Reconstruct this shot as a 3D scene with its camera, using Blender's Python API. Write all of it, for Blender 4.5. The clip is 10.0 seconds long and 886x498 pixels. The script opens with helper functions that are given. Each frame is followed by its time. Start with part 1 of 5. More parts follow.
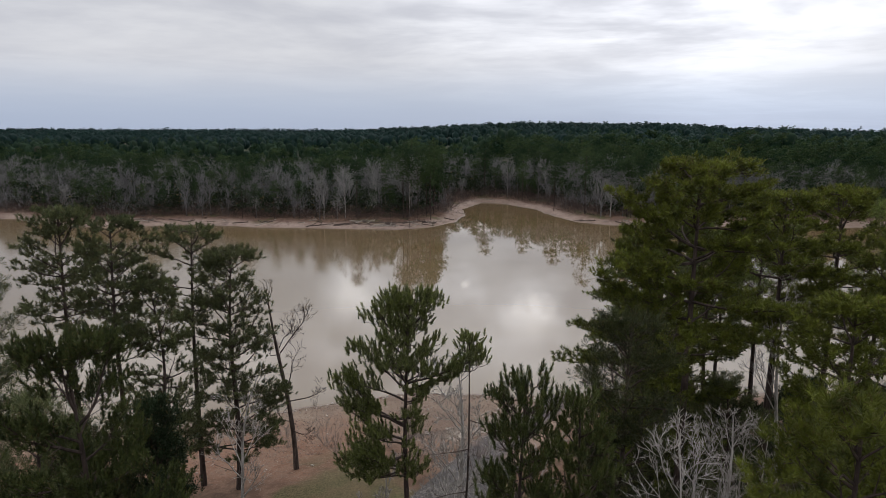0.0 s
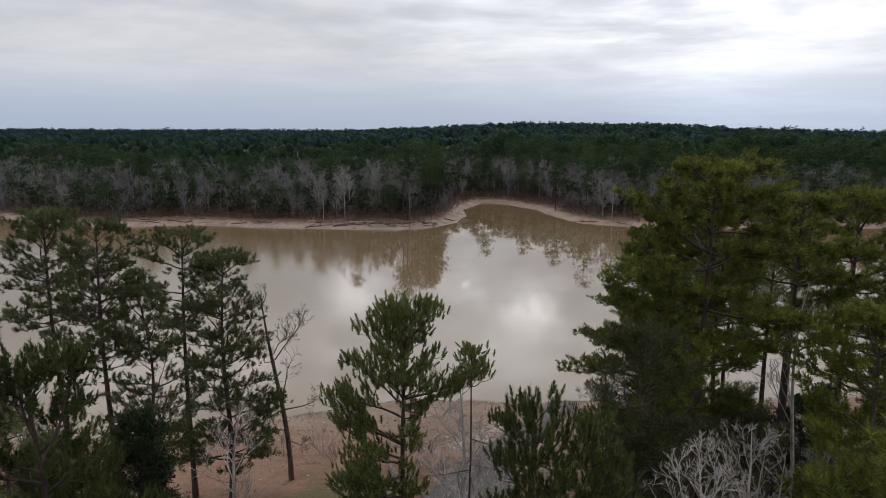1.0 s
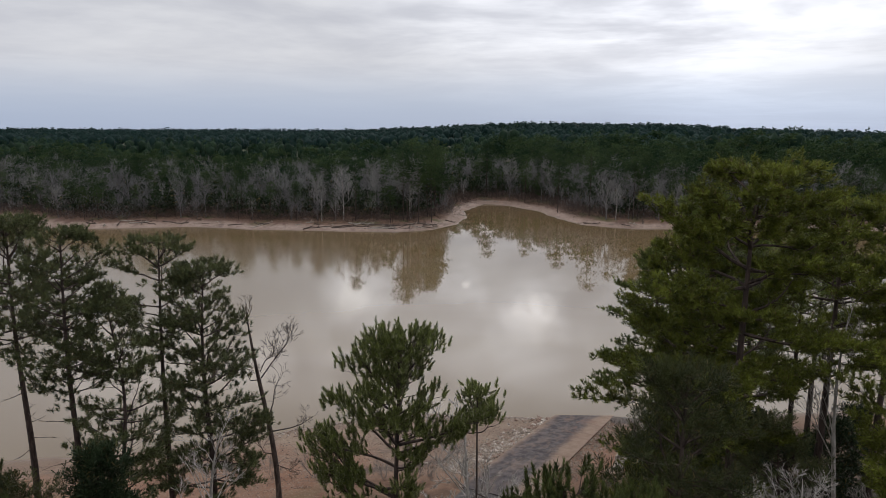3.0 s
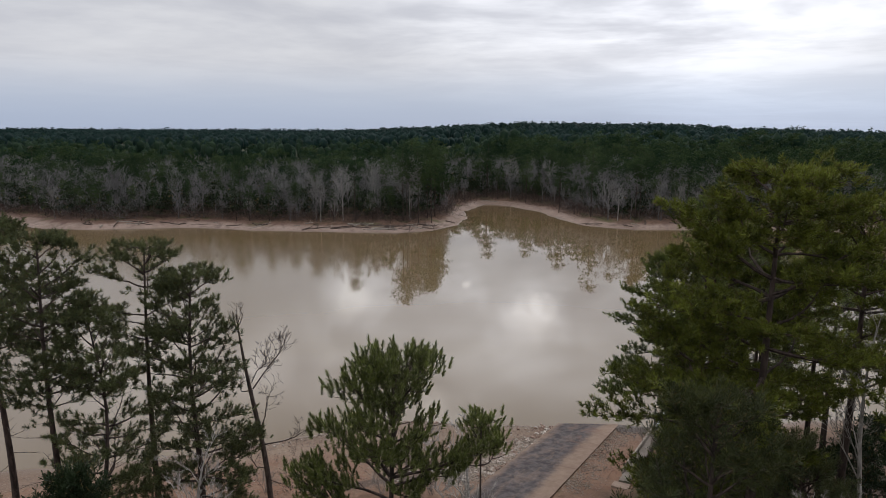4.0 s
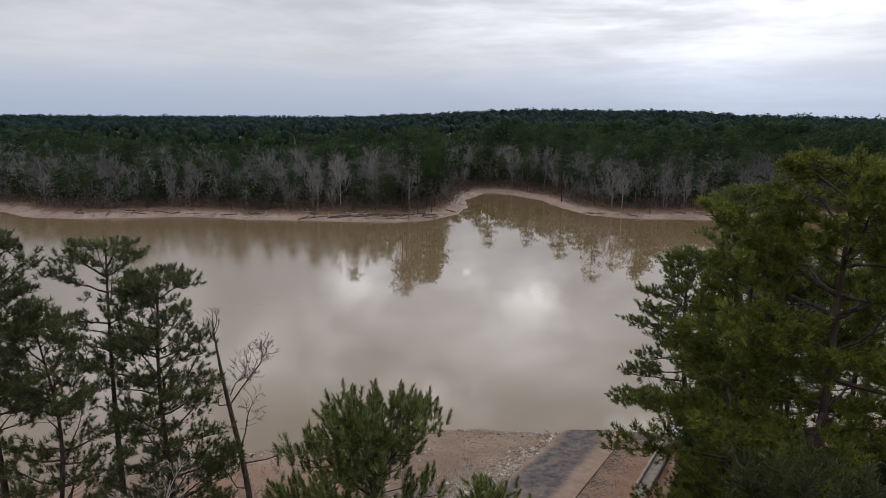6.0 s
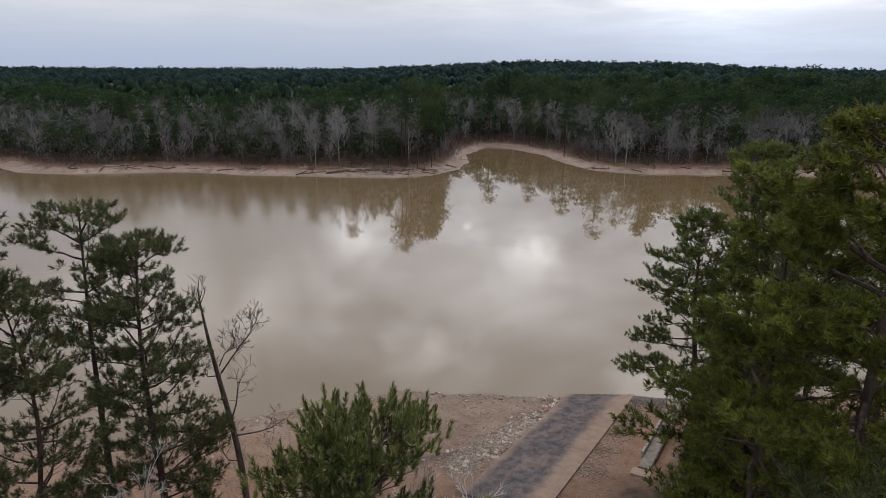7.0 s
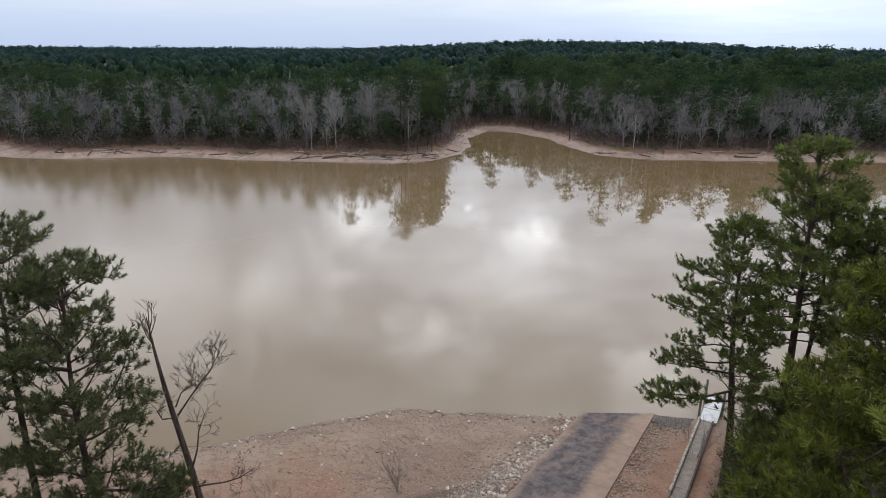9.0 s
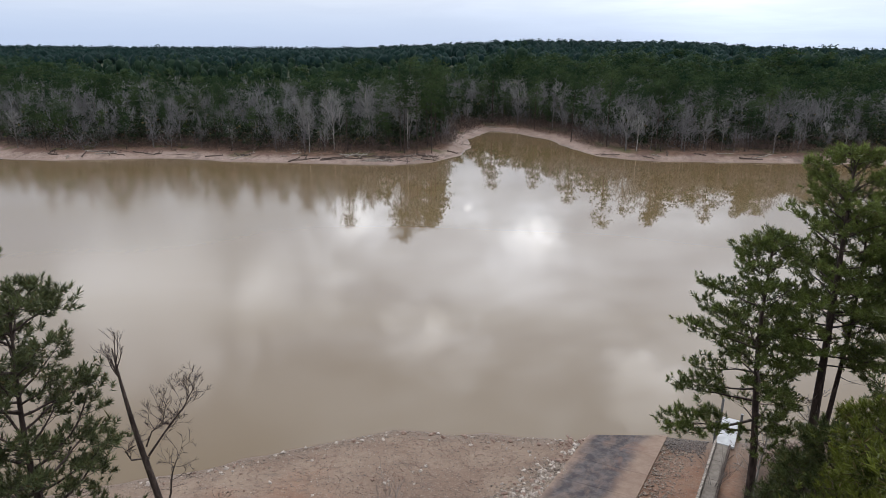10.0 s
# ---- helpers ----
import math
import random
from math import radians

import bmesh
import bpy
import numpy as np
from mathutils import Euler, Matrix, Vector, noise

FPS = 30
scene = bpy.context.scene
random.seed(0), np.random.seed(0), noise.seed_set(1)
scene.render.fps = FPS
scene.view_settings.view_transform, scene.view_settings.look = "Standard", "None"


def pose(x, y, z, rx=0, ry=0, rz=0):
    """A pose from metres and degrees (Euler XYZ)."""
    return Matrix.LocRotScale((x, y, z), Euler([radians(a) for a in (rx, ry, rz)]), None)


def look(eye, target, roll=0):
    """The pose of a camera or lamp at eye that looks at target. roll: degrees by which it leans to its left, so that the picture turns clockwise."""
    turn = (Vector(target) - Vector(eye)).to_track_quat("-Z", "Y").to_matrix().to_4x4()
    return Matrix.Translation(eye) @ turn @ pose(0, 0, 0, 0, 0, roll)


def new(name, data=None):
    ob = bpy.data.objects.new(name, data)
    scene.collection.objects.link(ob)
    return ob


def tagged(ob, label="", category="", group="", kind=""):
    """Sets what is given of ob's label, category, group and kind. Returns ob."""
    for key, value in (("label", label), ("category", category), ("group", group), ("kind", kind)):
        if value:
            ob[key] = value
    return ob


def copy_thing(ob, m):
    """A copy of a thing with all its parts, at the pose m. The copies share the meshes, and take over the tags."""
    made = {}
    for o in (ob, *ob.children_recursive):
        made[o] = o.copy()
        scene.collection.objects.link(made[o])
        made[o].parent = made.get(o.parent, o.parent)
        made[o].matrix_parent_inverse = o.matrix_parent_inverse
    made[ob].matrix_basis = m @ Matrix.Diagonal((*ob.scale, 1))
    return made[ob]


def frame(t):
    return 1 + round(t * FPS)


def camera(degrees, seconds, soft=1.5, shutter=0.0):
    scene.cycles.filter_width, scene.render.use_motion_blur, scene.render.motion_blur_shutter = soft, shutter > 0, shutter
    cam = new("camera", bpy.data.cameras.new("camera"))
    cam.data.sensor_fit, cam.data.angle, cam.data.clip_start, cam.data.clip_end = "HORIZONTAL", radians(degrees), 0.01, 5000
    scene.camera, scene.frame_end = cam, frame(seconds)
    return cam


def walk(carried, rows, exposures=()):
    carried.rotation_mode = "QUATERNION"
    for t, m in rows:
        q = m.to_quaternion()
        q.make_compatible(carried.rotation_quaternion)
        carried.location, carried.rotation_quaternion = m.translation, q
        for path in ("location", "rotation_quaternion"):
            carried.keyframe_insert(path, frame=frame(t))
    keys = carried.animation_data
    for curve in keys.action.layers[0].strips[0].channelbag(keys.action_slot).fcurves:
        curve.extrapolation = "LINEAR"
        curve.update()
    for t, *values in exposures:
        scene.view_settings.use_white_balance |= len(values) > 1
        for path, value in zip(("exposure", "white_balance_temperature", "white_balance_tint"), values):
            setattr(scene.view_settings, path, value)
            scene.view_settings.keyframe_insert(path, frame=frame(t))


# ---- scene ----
cam = camera(68.3, 10.0, soft=0.8, shutter=0.2)
METRES, EYE, TILT, LEAN, TURN = 21.6, 26.0, 0.0, 2.65, 0.0
ROWS = [
    (0.0, 0.0, 0.0, 0.0, 0.51, -10.4, -2.79),
    (0.5, 0.0001, 0.0348, -0.0015, 0.54, -10.39, -2.81),
    (1.0, -0.0, 0.0709, -0.0032, 0.55, -10.38, -2.82),
    (1.5, -0.0003, 0.1085, -0.0042, 0.57, -10.37, -2.85),
    (2.0, -0.0007, 0.1477, -0.0049, 0.58, -10.39, -2.85),
    (2.5, -0.0012, 0.1877, -0.0056, 0.6, -10.37, -2.88),
    (4.0, -0.0017, 0.3133, -0.0082, 0.64, -10.38, -2.87),
    (4.5, -0.0012, 0.356, -0.0087, 0.65, -10.35, -2.89),
    (5.0, -0.0006, 0.4002, -0.0092, 0.65, -10.33, -2.9),
    (6.5, 0.0002, 0.5438, -0.0122, 0.69, -13.15, -2.9),
    (7.0, -0.0002, 0.599, -0.0127, 0.71, -15.49, -2.89),
    (7.5, -0.0005, 0.6608, -0.0121, 0.73, -17.08, -2.91),
    (8.0, -0.0001, 0.7271, -0.0111, 0.77, -17.12, -2.92),
    (8.5, 0.0001, 0.7974, -0.0105, 0.81, -17.11, -2.92),
    (9.0, -0.0006, 0.866, -0.01, 0.82, -17.13, -2.95),
    (9.5, -0.0015, 0.9336, -0.0091, 0.82, -17.14, -2.96),
    (10.0, -0.0026, 0.9998, -0.0088, 0.82, -17.16, -2.97),
]
EXPOSURES = [(0.0, -0.02, 6580, 11), (4.0, -0.05, 6580, 11), (5.0, -0.06, 6580, 11), (5.8, -0.05, 6560, 11), (6.5, -0.03, 6520, 11), (7.0, 0.07, 6520, 11), (7.5, 0.36, 6480, 11), (8.0, 0.44, 6420, 11), (9.0, 0.43, 6300, 10), (10.0, 0.41, 6270, 10)]
walk(cam, [(t, pose(0, 0, EYE, TILT, LEAN, TURN) @ pose(METRES * x, METRES * y, METRES * z, 90 + pitch, roll, yaw)) for t, x, y, z, yaw, pitch, roll in ROWS], EXPOSURES)


# ---- node helpers ----
class Nodes:
    """Short hand for building node trees."""

    def __init__(self, tree):
        self.tree = tree
        tree.nodes.clear()

    def add(self, kind, **values):
        n = self.tree.nodes.new(kind)
        for key, v in values.items():
            if key == "blend":
                n.blend_type = v
            elif key == "op":
                n.operation = v
            elif key == "mode":
                n.data_type = v
        return n

    def put(self, socket, v):
        if isinstance(v, bpy.types.NodeSocket):
            self.tree.links.new(v, socket)
        else:
            socket.default_value = v

    def math(self, op, a, b=0.0, clamp=False):
        n = self.add("ShaderNodeMath", op=op)
        n.use_clamp = clamp
        self.put(n.inputs[0], a)
        self.put(n.inputs[1], b)
        return n.outputs[0]

    def mix(self, f, a, b, blend="MIX"):
        n = self.add("ShaderNodeMix", mode="RGBA", blend=blend)
        self.put(n.inputs[0], f)
        self.put(n.inputs[6], a if isinstance(a, bpy.types.NodeSocket) else (*a, 1))
        self.put(n.inputs[7], b if isinstance(b, bpy.types.NodeSocket) else (*b, 1))
        return n.outputs[2]

    def noise(self, scale, detail=4.0, rough=0.55, vector=None, distortion=0.0):
        n = self.add("ShaderNodeTexNoise")
        n.inputs["Scale"].default_value = scale
        n.inputs["Detail"].default_value = detail
        n.inputs["Roughness"].default_value = rough
        n.inputs["Distortion"].default_value = distortion
        if vector is not None:
            self.put(n.inputs["Vector"], vector)
        return n.outputs[0]

    def span(self, v, lo, hi, a=0.0, b=1.0):
        n = self.add("ShaderNodeMapRange")
        n.interpolation_type = "SMOOTHSTEP"
        self.put(n.inputs[0], v)
        for i, x in enumerate((lo, hi, a, b)):
            n.inputs[1 + i].default_value = x
        return n.outputs[0]

    def place(self, scale=(1, 1, 1), turn=(0, 0, 0)):
        g = self.add("ShaderNodeNewGeometry")
        m = self.add("ShaderNodeMapping")
        m.inputs["Scale"].default_value = scale
        m.inputs["Rotation"].default_value = turn
        self.put(m.inputs[0], g.outputs["Position"])
        return m.outputs[0]

    def xyz(self, v):
        n = self.add("ShaderNodeSeparateXYZ")
        self.put(n.inputs[0], v)
        return n.outputs

    def vec(self, x, y, z):
        n = self.add("ShaderNodeCombineXYZ")
        for s, v in zip(n.inputs, (x, y, z)):
            self.put(s, v)
        return n.outputs[0]

    def bump(self, height, strength=0.3, distance=0.05):
        n = self.add("ShaderNodeBump")
        n.inputs["Strength"].default_value = strength
        n.inputs["Distance"].default_value = distance
        self.put(n.inputs["Height"], height)
        return n.outputs[0]

    def surface(self, colour, rough=0.8, normal=None, specular=0.3, metal=0.0):
        s = self.add("ShaderNodeBsdfPrincipled")
        self.put(s.inputs["Base Color"], colour if isinstance(colour, bpy.types.NodeSocket) else (*colour, 1))
        self.put(s.inputs["Roughness"], rough)
        s.inputs["Specular IOR Level"].default_value = specular
        s.inputs["Metallic"].default_value = metal
        if normal is not None:
            self.put(s.inputs["Normal"], normal)
        return s

    def out(self, shader, kind="ShaderNodeOutputMaterial"):
        o = self.add(kind)
        self.tree.links.new(shader, o.inputs[0])


# ---- sky: a bright overcast with broken layers of cloud ----
SUN_ELEVATION, SUN_AZIMUTH = 52.0, 20.0
world = bpy.data.worlds.new("overcast_sky")
scene.world = world
world.use_nodes = True
w = Nodes(world.node_tree)
way = w.add("ShaderNodeTexCoord").outputs["Generated"]
dx, dy, dz = w.xyz(way)
up = w.math("MAXIMUM", dz, 0.0)
lift = w.math("ADD", up, 0.07)
deck = w.vec(w.math("DIVIDE", dx, lift), w.math("DIVIDE", dy, lift), 0.0)
broad = w.noise(0.55, 5.0, 0.55, deck, 0.4)
fine = w.noise(2.1, 4.0, 0.55, deck, 0.3)
cover = w.math("ADD", w.math("MULTIPLY", broad, 0.78), w.math("MULTIPLY", fine, 0.22))
bright = w.span(cover, 0.36, 0.66)
# low over the horizon the layers merge into an even veil
bright = w.math("ADD", 0.62, w.math("MULTIPLY", w.math("SUBTRACT", bright, 0.62), w.span(up, 0.05, 0.15, 0.35, 1.0)))


ragged = w.math("SUBTRACT", w.noise(14.0, 4.0, 0.6, way, 0.6), 0.5)


def toward(elevation, azimuth, near, far, gain, tear=0.0):
    """How strongly the sky is brightened around a direction; tear: how ragged the edge of the patch is."""
    e, a = radians(elevation), radians(azimuth)
    dot = w.math("ADD", w.math("ADD", w.math("MULTIPLY", dx, math.cos(e) * math.sin(a)), w.math("MULTIPLY", dy, math.cos(e) * math.cos(a))), w.math("MULTIPLY", dz, math.sin(e)))
    if tear:
        dot = w.math("ADD", dot, w.math("MULTIPLY", ragged, tear * (1 - math.cos(radians(far)))))
    return w.span(dot, math.cos(radians(far)), math.cos(radians(near)), 0.0, gain)


cloud = w.mix(bright, (0.555, 0.578, 0.64), (0.72, 0.742, 0.785))
sky = w.add("ShaderNodeTexSky")
sky.sky_type = "NISHITA"
sky.sun_disc = False
sky.sun_elevation = radians(SUN_ELEVATION)
sky.sun_rotation = radians(SUN_AZIMUTH)
blue = w.mix(0.012, (0.345, 0.427, 0.59), sky.outputs[0])
low = w.span(up, 0.01, 0.105, 0.92, 0.0)
layered = w.mix(low, cloud, blue)
# the veiled sun brightens the deck around it, most where the deck is thin
glow = w.math("ADD", toward(32, 14, 0, 34, 0.95), w.span(up, 0.17, 0.36, 0.0, 1.15))
right = toward(9, 27, 0, 17, 0.30)
gaps = toward(15.6, 7.6, 0.0, 3.6, 0.55, 2.2)
for e, a, r, g in ((15.2, 7.0, 1.5, 0.7), (15.1, 8.5, 1.4, 0.75), (16.4, 7.9, 1.2, 0.5), (13.5, 1.45, 0.42, 1.0), (13.35, 1.8, 0.4, 0.5), (13.7, 1.3, 2.6, 0.55), (15.0, -8.0, 3.8, 1.0), (14.6, -8.6, 1.8, 0.6), (18.8, 7.2, 4.0, 0.6), (21.0, -25.0, 9.0, 1.45), (20.0, -15.4, 5.5, 1.0), (24.7, -3.9, 3.5, 1.0), (25.8, 0.6, 4.0, 0.9), (28.5, 18.2, 5.0, 1.9), (22.8, -9.0, 4.0, 0.5), (29.5, 9.0, 4.0, 0.6)):
    gaps = w.math("ADD", gaps, toward(e, a, 0.0, r, g, 2.6 if r > 1 else 1.2))
thin = w.math("ADD", 0.35, w.math("MULTIPLY", bright, 0.85))
gain = w.math("ADD", 1.0, w.math("MULTIPLY", w.math("ADD", w.math("ADD", glow, right), gaps), thin))
# where the deck is torn the light comes through warmer
layered = w.mix(w.span(gaps, 0.4, 1.8, 0.0, 0.22), layered, (0.80, 0.765, 0.70))
shade = w.add("ShaderNodeBackground")
w.put(shade.inputs[0], layered)
w.put(shade.inputs[1], gain)
w.out(shade.outputs[0], "ShaderNodeOutputWorld")

sun = new("sun", bpy.data.lights.new("sun", "SUN"))
sun.data.energy, sun.data.angle, sun.data.color = 0.8, radians(20), (1.0, 0.97, 0.93)
sun.matrix_world = look((math.sin(radians(SUN_AZIMUTH)) * 60, math.cos(radians(SUN_AZIMUTH)) * 60, 60 * math.tan(radians(SUN_ELEVATION))), (0, 0, 0))


# ---- materials ----
def material(name):
    m = bpy.data.materials.new(name)
    m.use_nodes = True
    return m, Nodes(m.node_tree)


def needle_material(name, dark, light, brown=(0.10, 0.075, 0.03), share=0.06, clump=0.9, grain=0.14, thin=0.20, gloss=0.14):
    m, n = material(name)
    g = n.add("ShaderNodeNewGeometry")
    own = n.add("ShaderNodeObjectInfo").outputs["Random"]
    tone = n.span(n.noise(clump, 4.0, 0.7, n.place()), 0.36, 0.66)
    tone = n.math("ADD", n.math("MULTIPLY", tone, 0.62), n.math("ADD", n.math("MULTIPLY", g.outputs["Random Per Island"], grain), n.math("MULTIPLY", own, 0.22)), clamp=True)
    c = n.mix(tone, dark, light)
    dead = n.math("LESS_THAN", g.outputs["Random Per Island"], share)
    c = n.mix(dead, c, brown)
    s = n.surface(c, 0.5, specular=gloss)
    t = n.add("ShaderNodeBsdfTranslucent")
    n.put(t.inputs[0], c)
    mixer = n.add("ShaderNodeMixShader")
    mixer.inputs[0].default_value = thin
    n.tree.links.new(s.outputs[0], mixer.inputs[1])
    n.tree.links.new(t.outputs[0], mixer.inputs[2])
    n.out(mixer.outputs[0])
    return m


def bark_material(name, dark, light, scale=6.0):
    m, n = material(name)
    grain = n.noise(scale, 5.0, 0.65, n.place((1, 1, 0.25)), 0.4)
    broad = n.noise(0.7, 2.0, 0.5, n.place())
    c = n.mix(n.span(grain, 0.35, 0.65), dark, light)
    c = n.mix(n.span(broad, 0.4, 0.7, 0.0, 0.4), c, tuple(0.6 * v for v in light))
    n.out(n.surface(c, 0.9, n.bump(grain, 0.6, 0.03), 0.15).outputs[0])
    return m


PINE_GREEN = needle_material("pine_needles_green", (0.026, 0.038, 0.011), (0.170, 0.208, 0.050), clump=1.6)
# brighter copy of the green needles; a lit look is put into the colour
LIT_GREEN = needle_material("lit_pine_needles", (0.020, 0.027, 0.008), (0.205, 0.235, 0.064), (0.30, 0.29, 0.18), 0.09, clump=4.5)
PINE_OLIVE = needle_material("pine_needles_olive", (0.011, 0.016, 0.004), (0.178, 0.200, 0.030), grain=0.10, clump=1.4)
PINE_MID = needle_material("pine_needles_middle", (0.016, 0.023, 0.008), (0.100, 0.120, 0.036), clump=2.5)
PINE_DARK = needle_material("pine_needles_dark", (0.024, 0.031, 0.014), (0.122, 0.138, 0.054), clump=2.2)
# darker copy of the needles; the shade of crowded boughs is put into it
PINE_SHADED = needle_material("pine_needles_shaded", (0.012, 0.017, 0.007), (0.054, 0.062, 0.019))
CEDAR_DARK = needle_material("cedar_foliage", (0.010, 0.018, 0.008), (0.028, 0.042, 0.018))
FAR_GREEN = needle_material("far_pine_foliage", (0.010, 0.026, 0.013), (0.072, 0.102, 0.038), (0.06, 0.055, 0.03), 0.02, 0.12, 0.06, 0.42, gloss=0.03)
# aerial haze put into the colour: foliage turns bluer further back
HAZED_UPPER_GREEN = needle_material("hazed_upper_foliage", (0.011, 0.027, 0.019), (0.048, 0.080, 0.044), (0.05, 0.055, 0.035), 0.01, 0.06, 0.05, 0.5, gloss=0.03)
HAZED_DISTANT_GREEN = needle_material("hazed_distant_foliage", (0.011, 0.028, 0.027), (0.030, 0.058, 0.049), (0.04, 0.05, 0.04), 0.01, 0.08, 0.06, 0.5, gloss=0.03)
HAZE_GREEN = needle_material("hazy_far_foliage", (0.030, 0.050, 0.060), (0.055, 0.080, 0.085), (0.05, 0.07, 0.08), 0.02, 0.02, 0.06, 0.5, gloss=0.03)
PINE_BARK = bark_material("pine_bark", (0.022, 0.016, 0.014), (0.070, 0.050, 0.042))
DEAD_BARK = bark_material("dead_bark", (0.035, 0.025, 0.021), (0.10, 0.075, 0.062))
PALE_BARK = bark_material("pale_bark", (0.13, 0.115, 0.10), (0.36, 0.33, 0.30))
GREY_BARK = bark_material("grey_bark", (0.08, 0.073, 0.068), (0.19, 0.175, 0.165))
WHITE_BARK = bark_material("bleached_bark", (0.20, 0.18, 0.16), (0.42, 0.385, 0.35))
DRIFT_WOOD = bark_material("driftwood", (0.10, 0.085, 0.07), (0.38, 0.33, 0.28))


def ground_material():
    """Red clay shore, leaf litter under the woods."""
    m, n = material("clay_ground")
    p = n.place()
    x, y, z = n.xyz(p)
    wide = n.noise(0.11, 4.0, 0.6, p, 0.6)
    mid = n.noise(0.9, 5.0, 0.6, p, 0.3)
    fine = n.noise(7.0, 4.0, 0.65, p)
    tan = n.mix(n.span(wide, 0.38, 0.66), (0.148, 0.100, 0.072), (0.204, 0.150, 0.110))
    red = n.mix(n.span(mid, 0.35, 0.65), (0.158, 0.084, 0.053), (0.214, 0.124, 0.080))
    rise = n.math("ADD", z, n.math("MULTIPLY", n.math("SUBTRACT", n.noise(0.3, 4.0, 0.6, p, 0.5), 0.5), 1.6))
    near = n.span(y, 100.0, 120.0, 1.0, 0.25)
    tan = n.mix(n.span(y, 100.0, 120.0), tan, n.mix(n.span(wide, 0.38, 0.66), (0.21, 0.150, 0.120), (0.285, 0.215, 0.180)))
    rise = n.math("ADD", rise, n.math("ADD", n.span(x, 8.0, 11.0, 0.0, 1.5), n.span(x, -9.0, -2.5, 1.15, 0.0)))
    clay = n.mix(n.math("MULTIPLY", n.span(rise, 1.3, 2.5), near), tan, red)
    clay = n.mix(n.span(mid, 0.45, 0.7, 0.0, 0.5), clay, (0.115, 0.078, 0.058))
    clay = n.mix(n.span(fine, 0.52, 0.72, 0.0, 0.65), clay, (0.27, 0.225, 0.185))
    clay = n.mix(n.span(n.noise(19.0, 3.0, 0.7, p), 0.56, 0.70, 0.0, 0.5), clay, (0.075, 0.055, 0.044))
    clay = n.mix(n.span(n.noise(2.6, 4.0, 0.65, p), 0.54, 0.68, 0.0, 0.6), clay, (0.088, 0.060, 0.044))
    clay = n.mix(n.span(n.noise(0.45, 5.0, 0.7, n.place((1, 2.2, 1))), 0.55, 0.68, 0.0, 0.55), clay, (0.098, 0.074, 0.058))
    # gullies and dark drift on the far beach, reddish leaf litter along its top
    over = n.span(y, 120.0, 140.0)
    gully = n.noise(0.22, 5.0, 0.65, n.place((1.0, 0.5, 1), (0, 0, 0.5)), 0.8)
    clay = n.mix(n.math("MULTIPLY", over, n.span(gully, 0.53, 0.66, 0.0, 0.7)), clay, (0.090, 0.066, 0.055))
    clay = n.mix(n.math("MULTIPLY", over, n.span(n.math("ADD", z, n.math("MULTIPLY", n.math("SUBTRACT", gully, 0.5), 2.0)), 0.75, 1.15, 0.0, 0.75)), clay, (0.105, 0.058, 0.046))
    litter = n.mix(n.span(mid, 0.35, 0.65), (0.075, 0.045, 0.03), (0.15, 0.09, 0.06))
    litter = n.mix(n.span(fine, 0.55, 0.75, 0.0, 0.4), litter, (0.24, 0.17, 0.11))
    moss = n.mix(n.span(fine, 0.35, 0.65), (0.050, 0.047, 0.020), (0.105, 0.090, 0.042))
    line = n.math("ADD", z, n.math("MULTIPLY", n.math("SUBTRACT", wide, 0.5), 2.2))
    beyond = n.span(y, 120.0, 140.0, 0.0, 0.98)
    line = n.math("ADD", n.math("ADD", line, beyond), n.math("MULTIPLY", n.span(x, 8.0, 13.0, 0.0, 1.0), n.span(y, 42.0, 50.0, 0.9, 0.0)))
    c = n.mix(n.span(line, 1.7, 2.5), clay, litter)
    # dark litter under the dense stand, its shade put into the colour
    shaded_litter = n.math("MULTIPLY", n.span(x, 8.0, 12.0), n.span(n.math("ADD", y, n.math("MULTIPLY", mid, 3.0)), 46.0, 50.0, 1.0, 0.0))
    shaded_litter = n.math("MAXIMUM", shaded_litter, n.math("MULTIPLY", n.span(n.math("SUBTRACT", x, n.math("MULTIPLY", n.math("SUBTRACT", y, 50.0), 0.53)), 14.0, 15.2), n.span(y, 57.0, 60.0, 0.9, 0.3)))
    c = n.mix(n.math("MULTIPLY", shaded_litter, 0.85), c, n.mix(n.span(mid, 0.35, 0.65), (0.032, 0.024, 0.018), (0.070, 0.050, 0.036)))
    # very dark green ground deep in the far wood
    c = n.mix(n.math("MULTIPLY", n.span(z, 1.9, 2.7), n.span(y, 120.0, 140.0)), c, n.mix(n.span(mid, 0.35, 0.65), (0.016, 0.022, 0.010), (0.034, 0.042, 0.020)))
    patch = n.math("ADD", n.math("POWER", n.math("SUBTRACT", x, -6.2), 2.0), n.math("POWER", n.math("SUBTRACT", y, 40.5), 2.0))
    patch = n.span(n.math("ADD", patch, n.math("MULTIPLY", n.noise(0.6, 4.0, 0.6, p), 22.0)), 13.0, 26.0, 0.75, 0.0)
    c = n.mix(patch, c, moss)
    grass = n.math("MULTIPLY", n.span(n.noise(0.16, 3.0, 0.5, n.place(turn=(0, 0, 0.7))), 0.54, 0.62), n.span(line, 1.6, 2.4))
    c = n.mix(grass, c, moss)
    # a low eroded step below the riprap, dark and damp
    step = n.math("ADD", n.math("ADD", n.math("MULTIPLY", n.math("ADD", x, 6.7), -0.2775), n.math("MULTIPLY", n.math("SUBTRACT", y, 48.5), 0.9607)), n.math("MULTIPLY", n.math("SUBTRACT", n.noise(0.5, 4.0, 0.6, p), 0.5), 1.2))
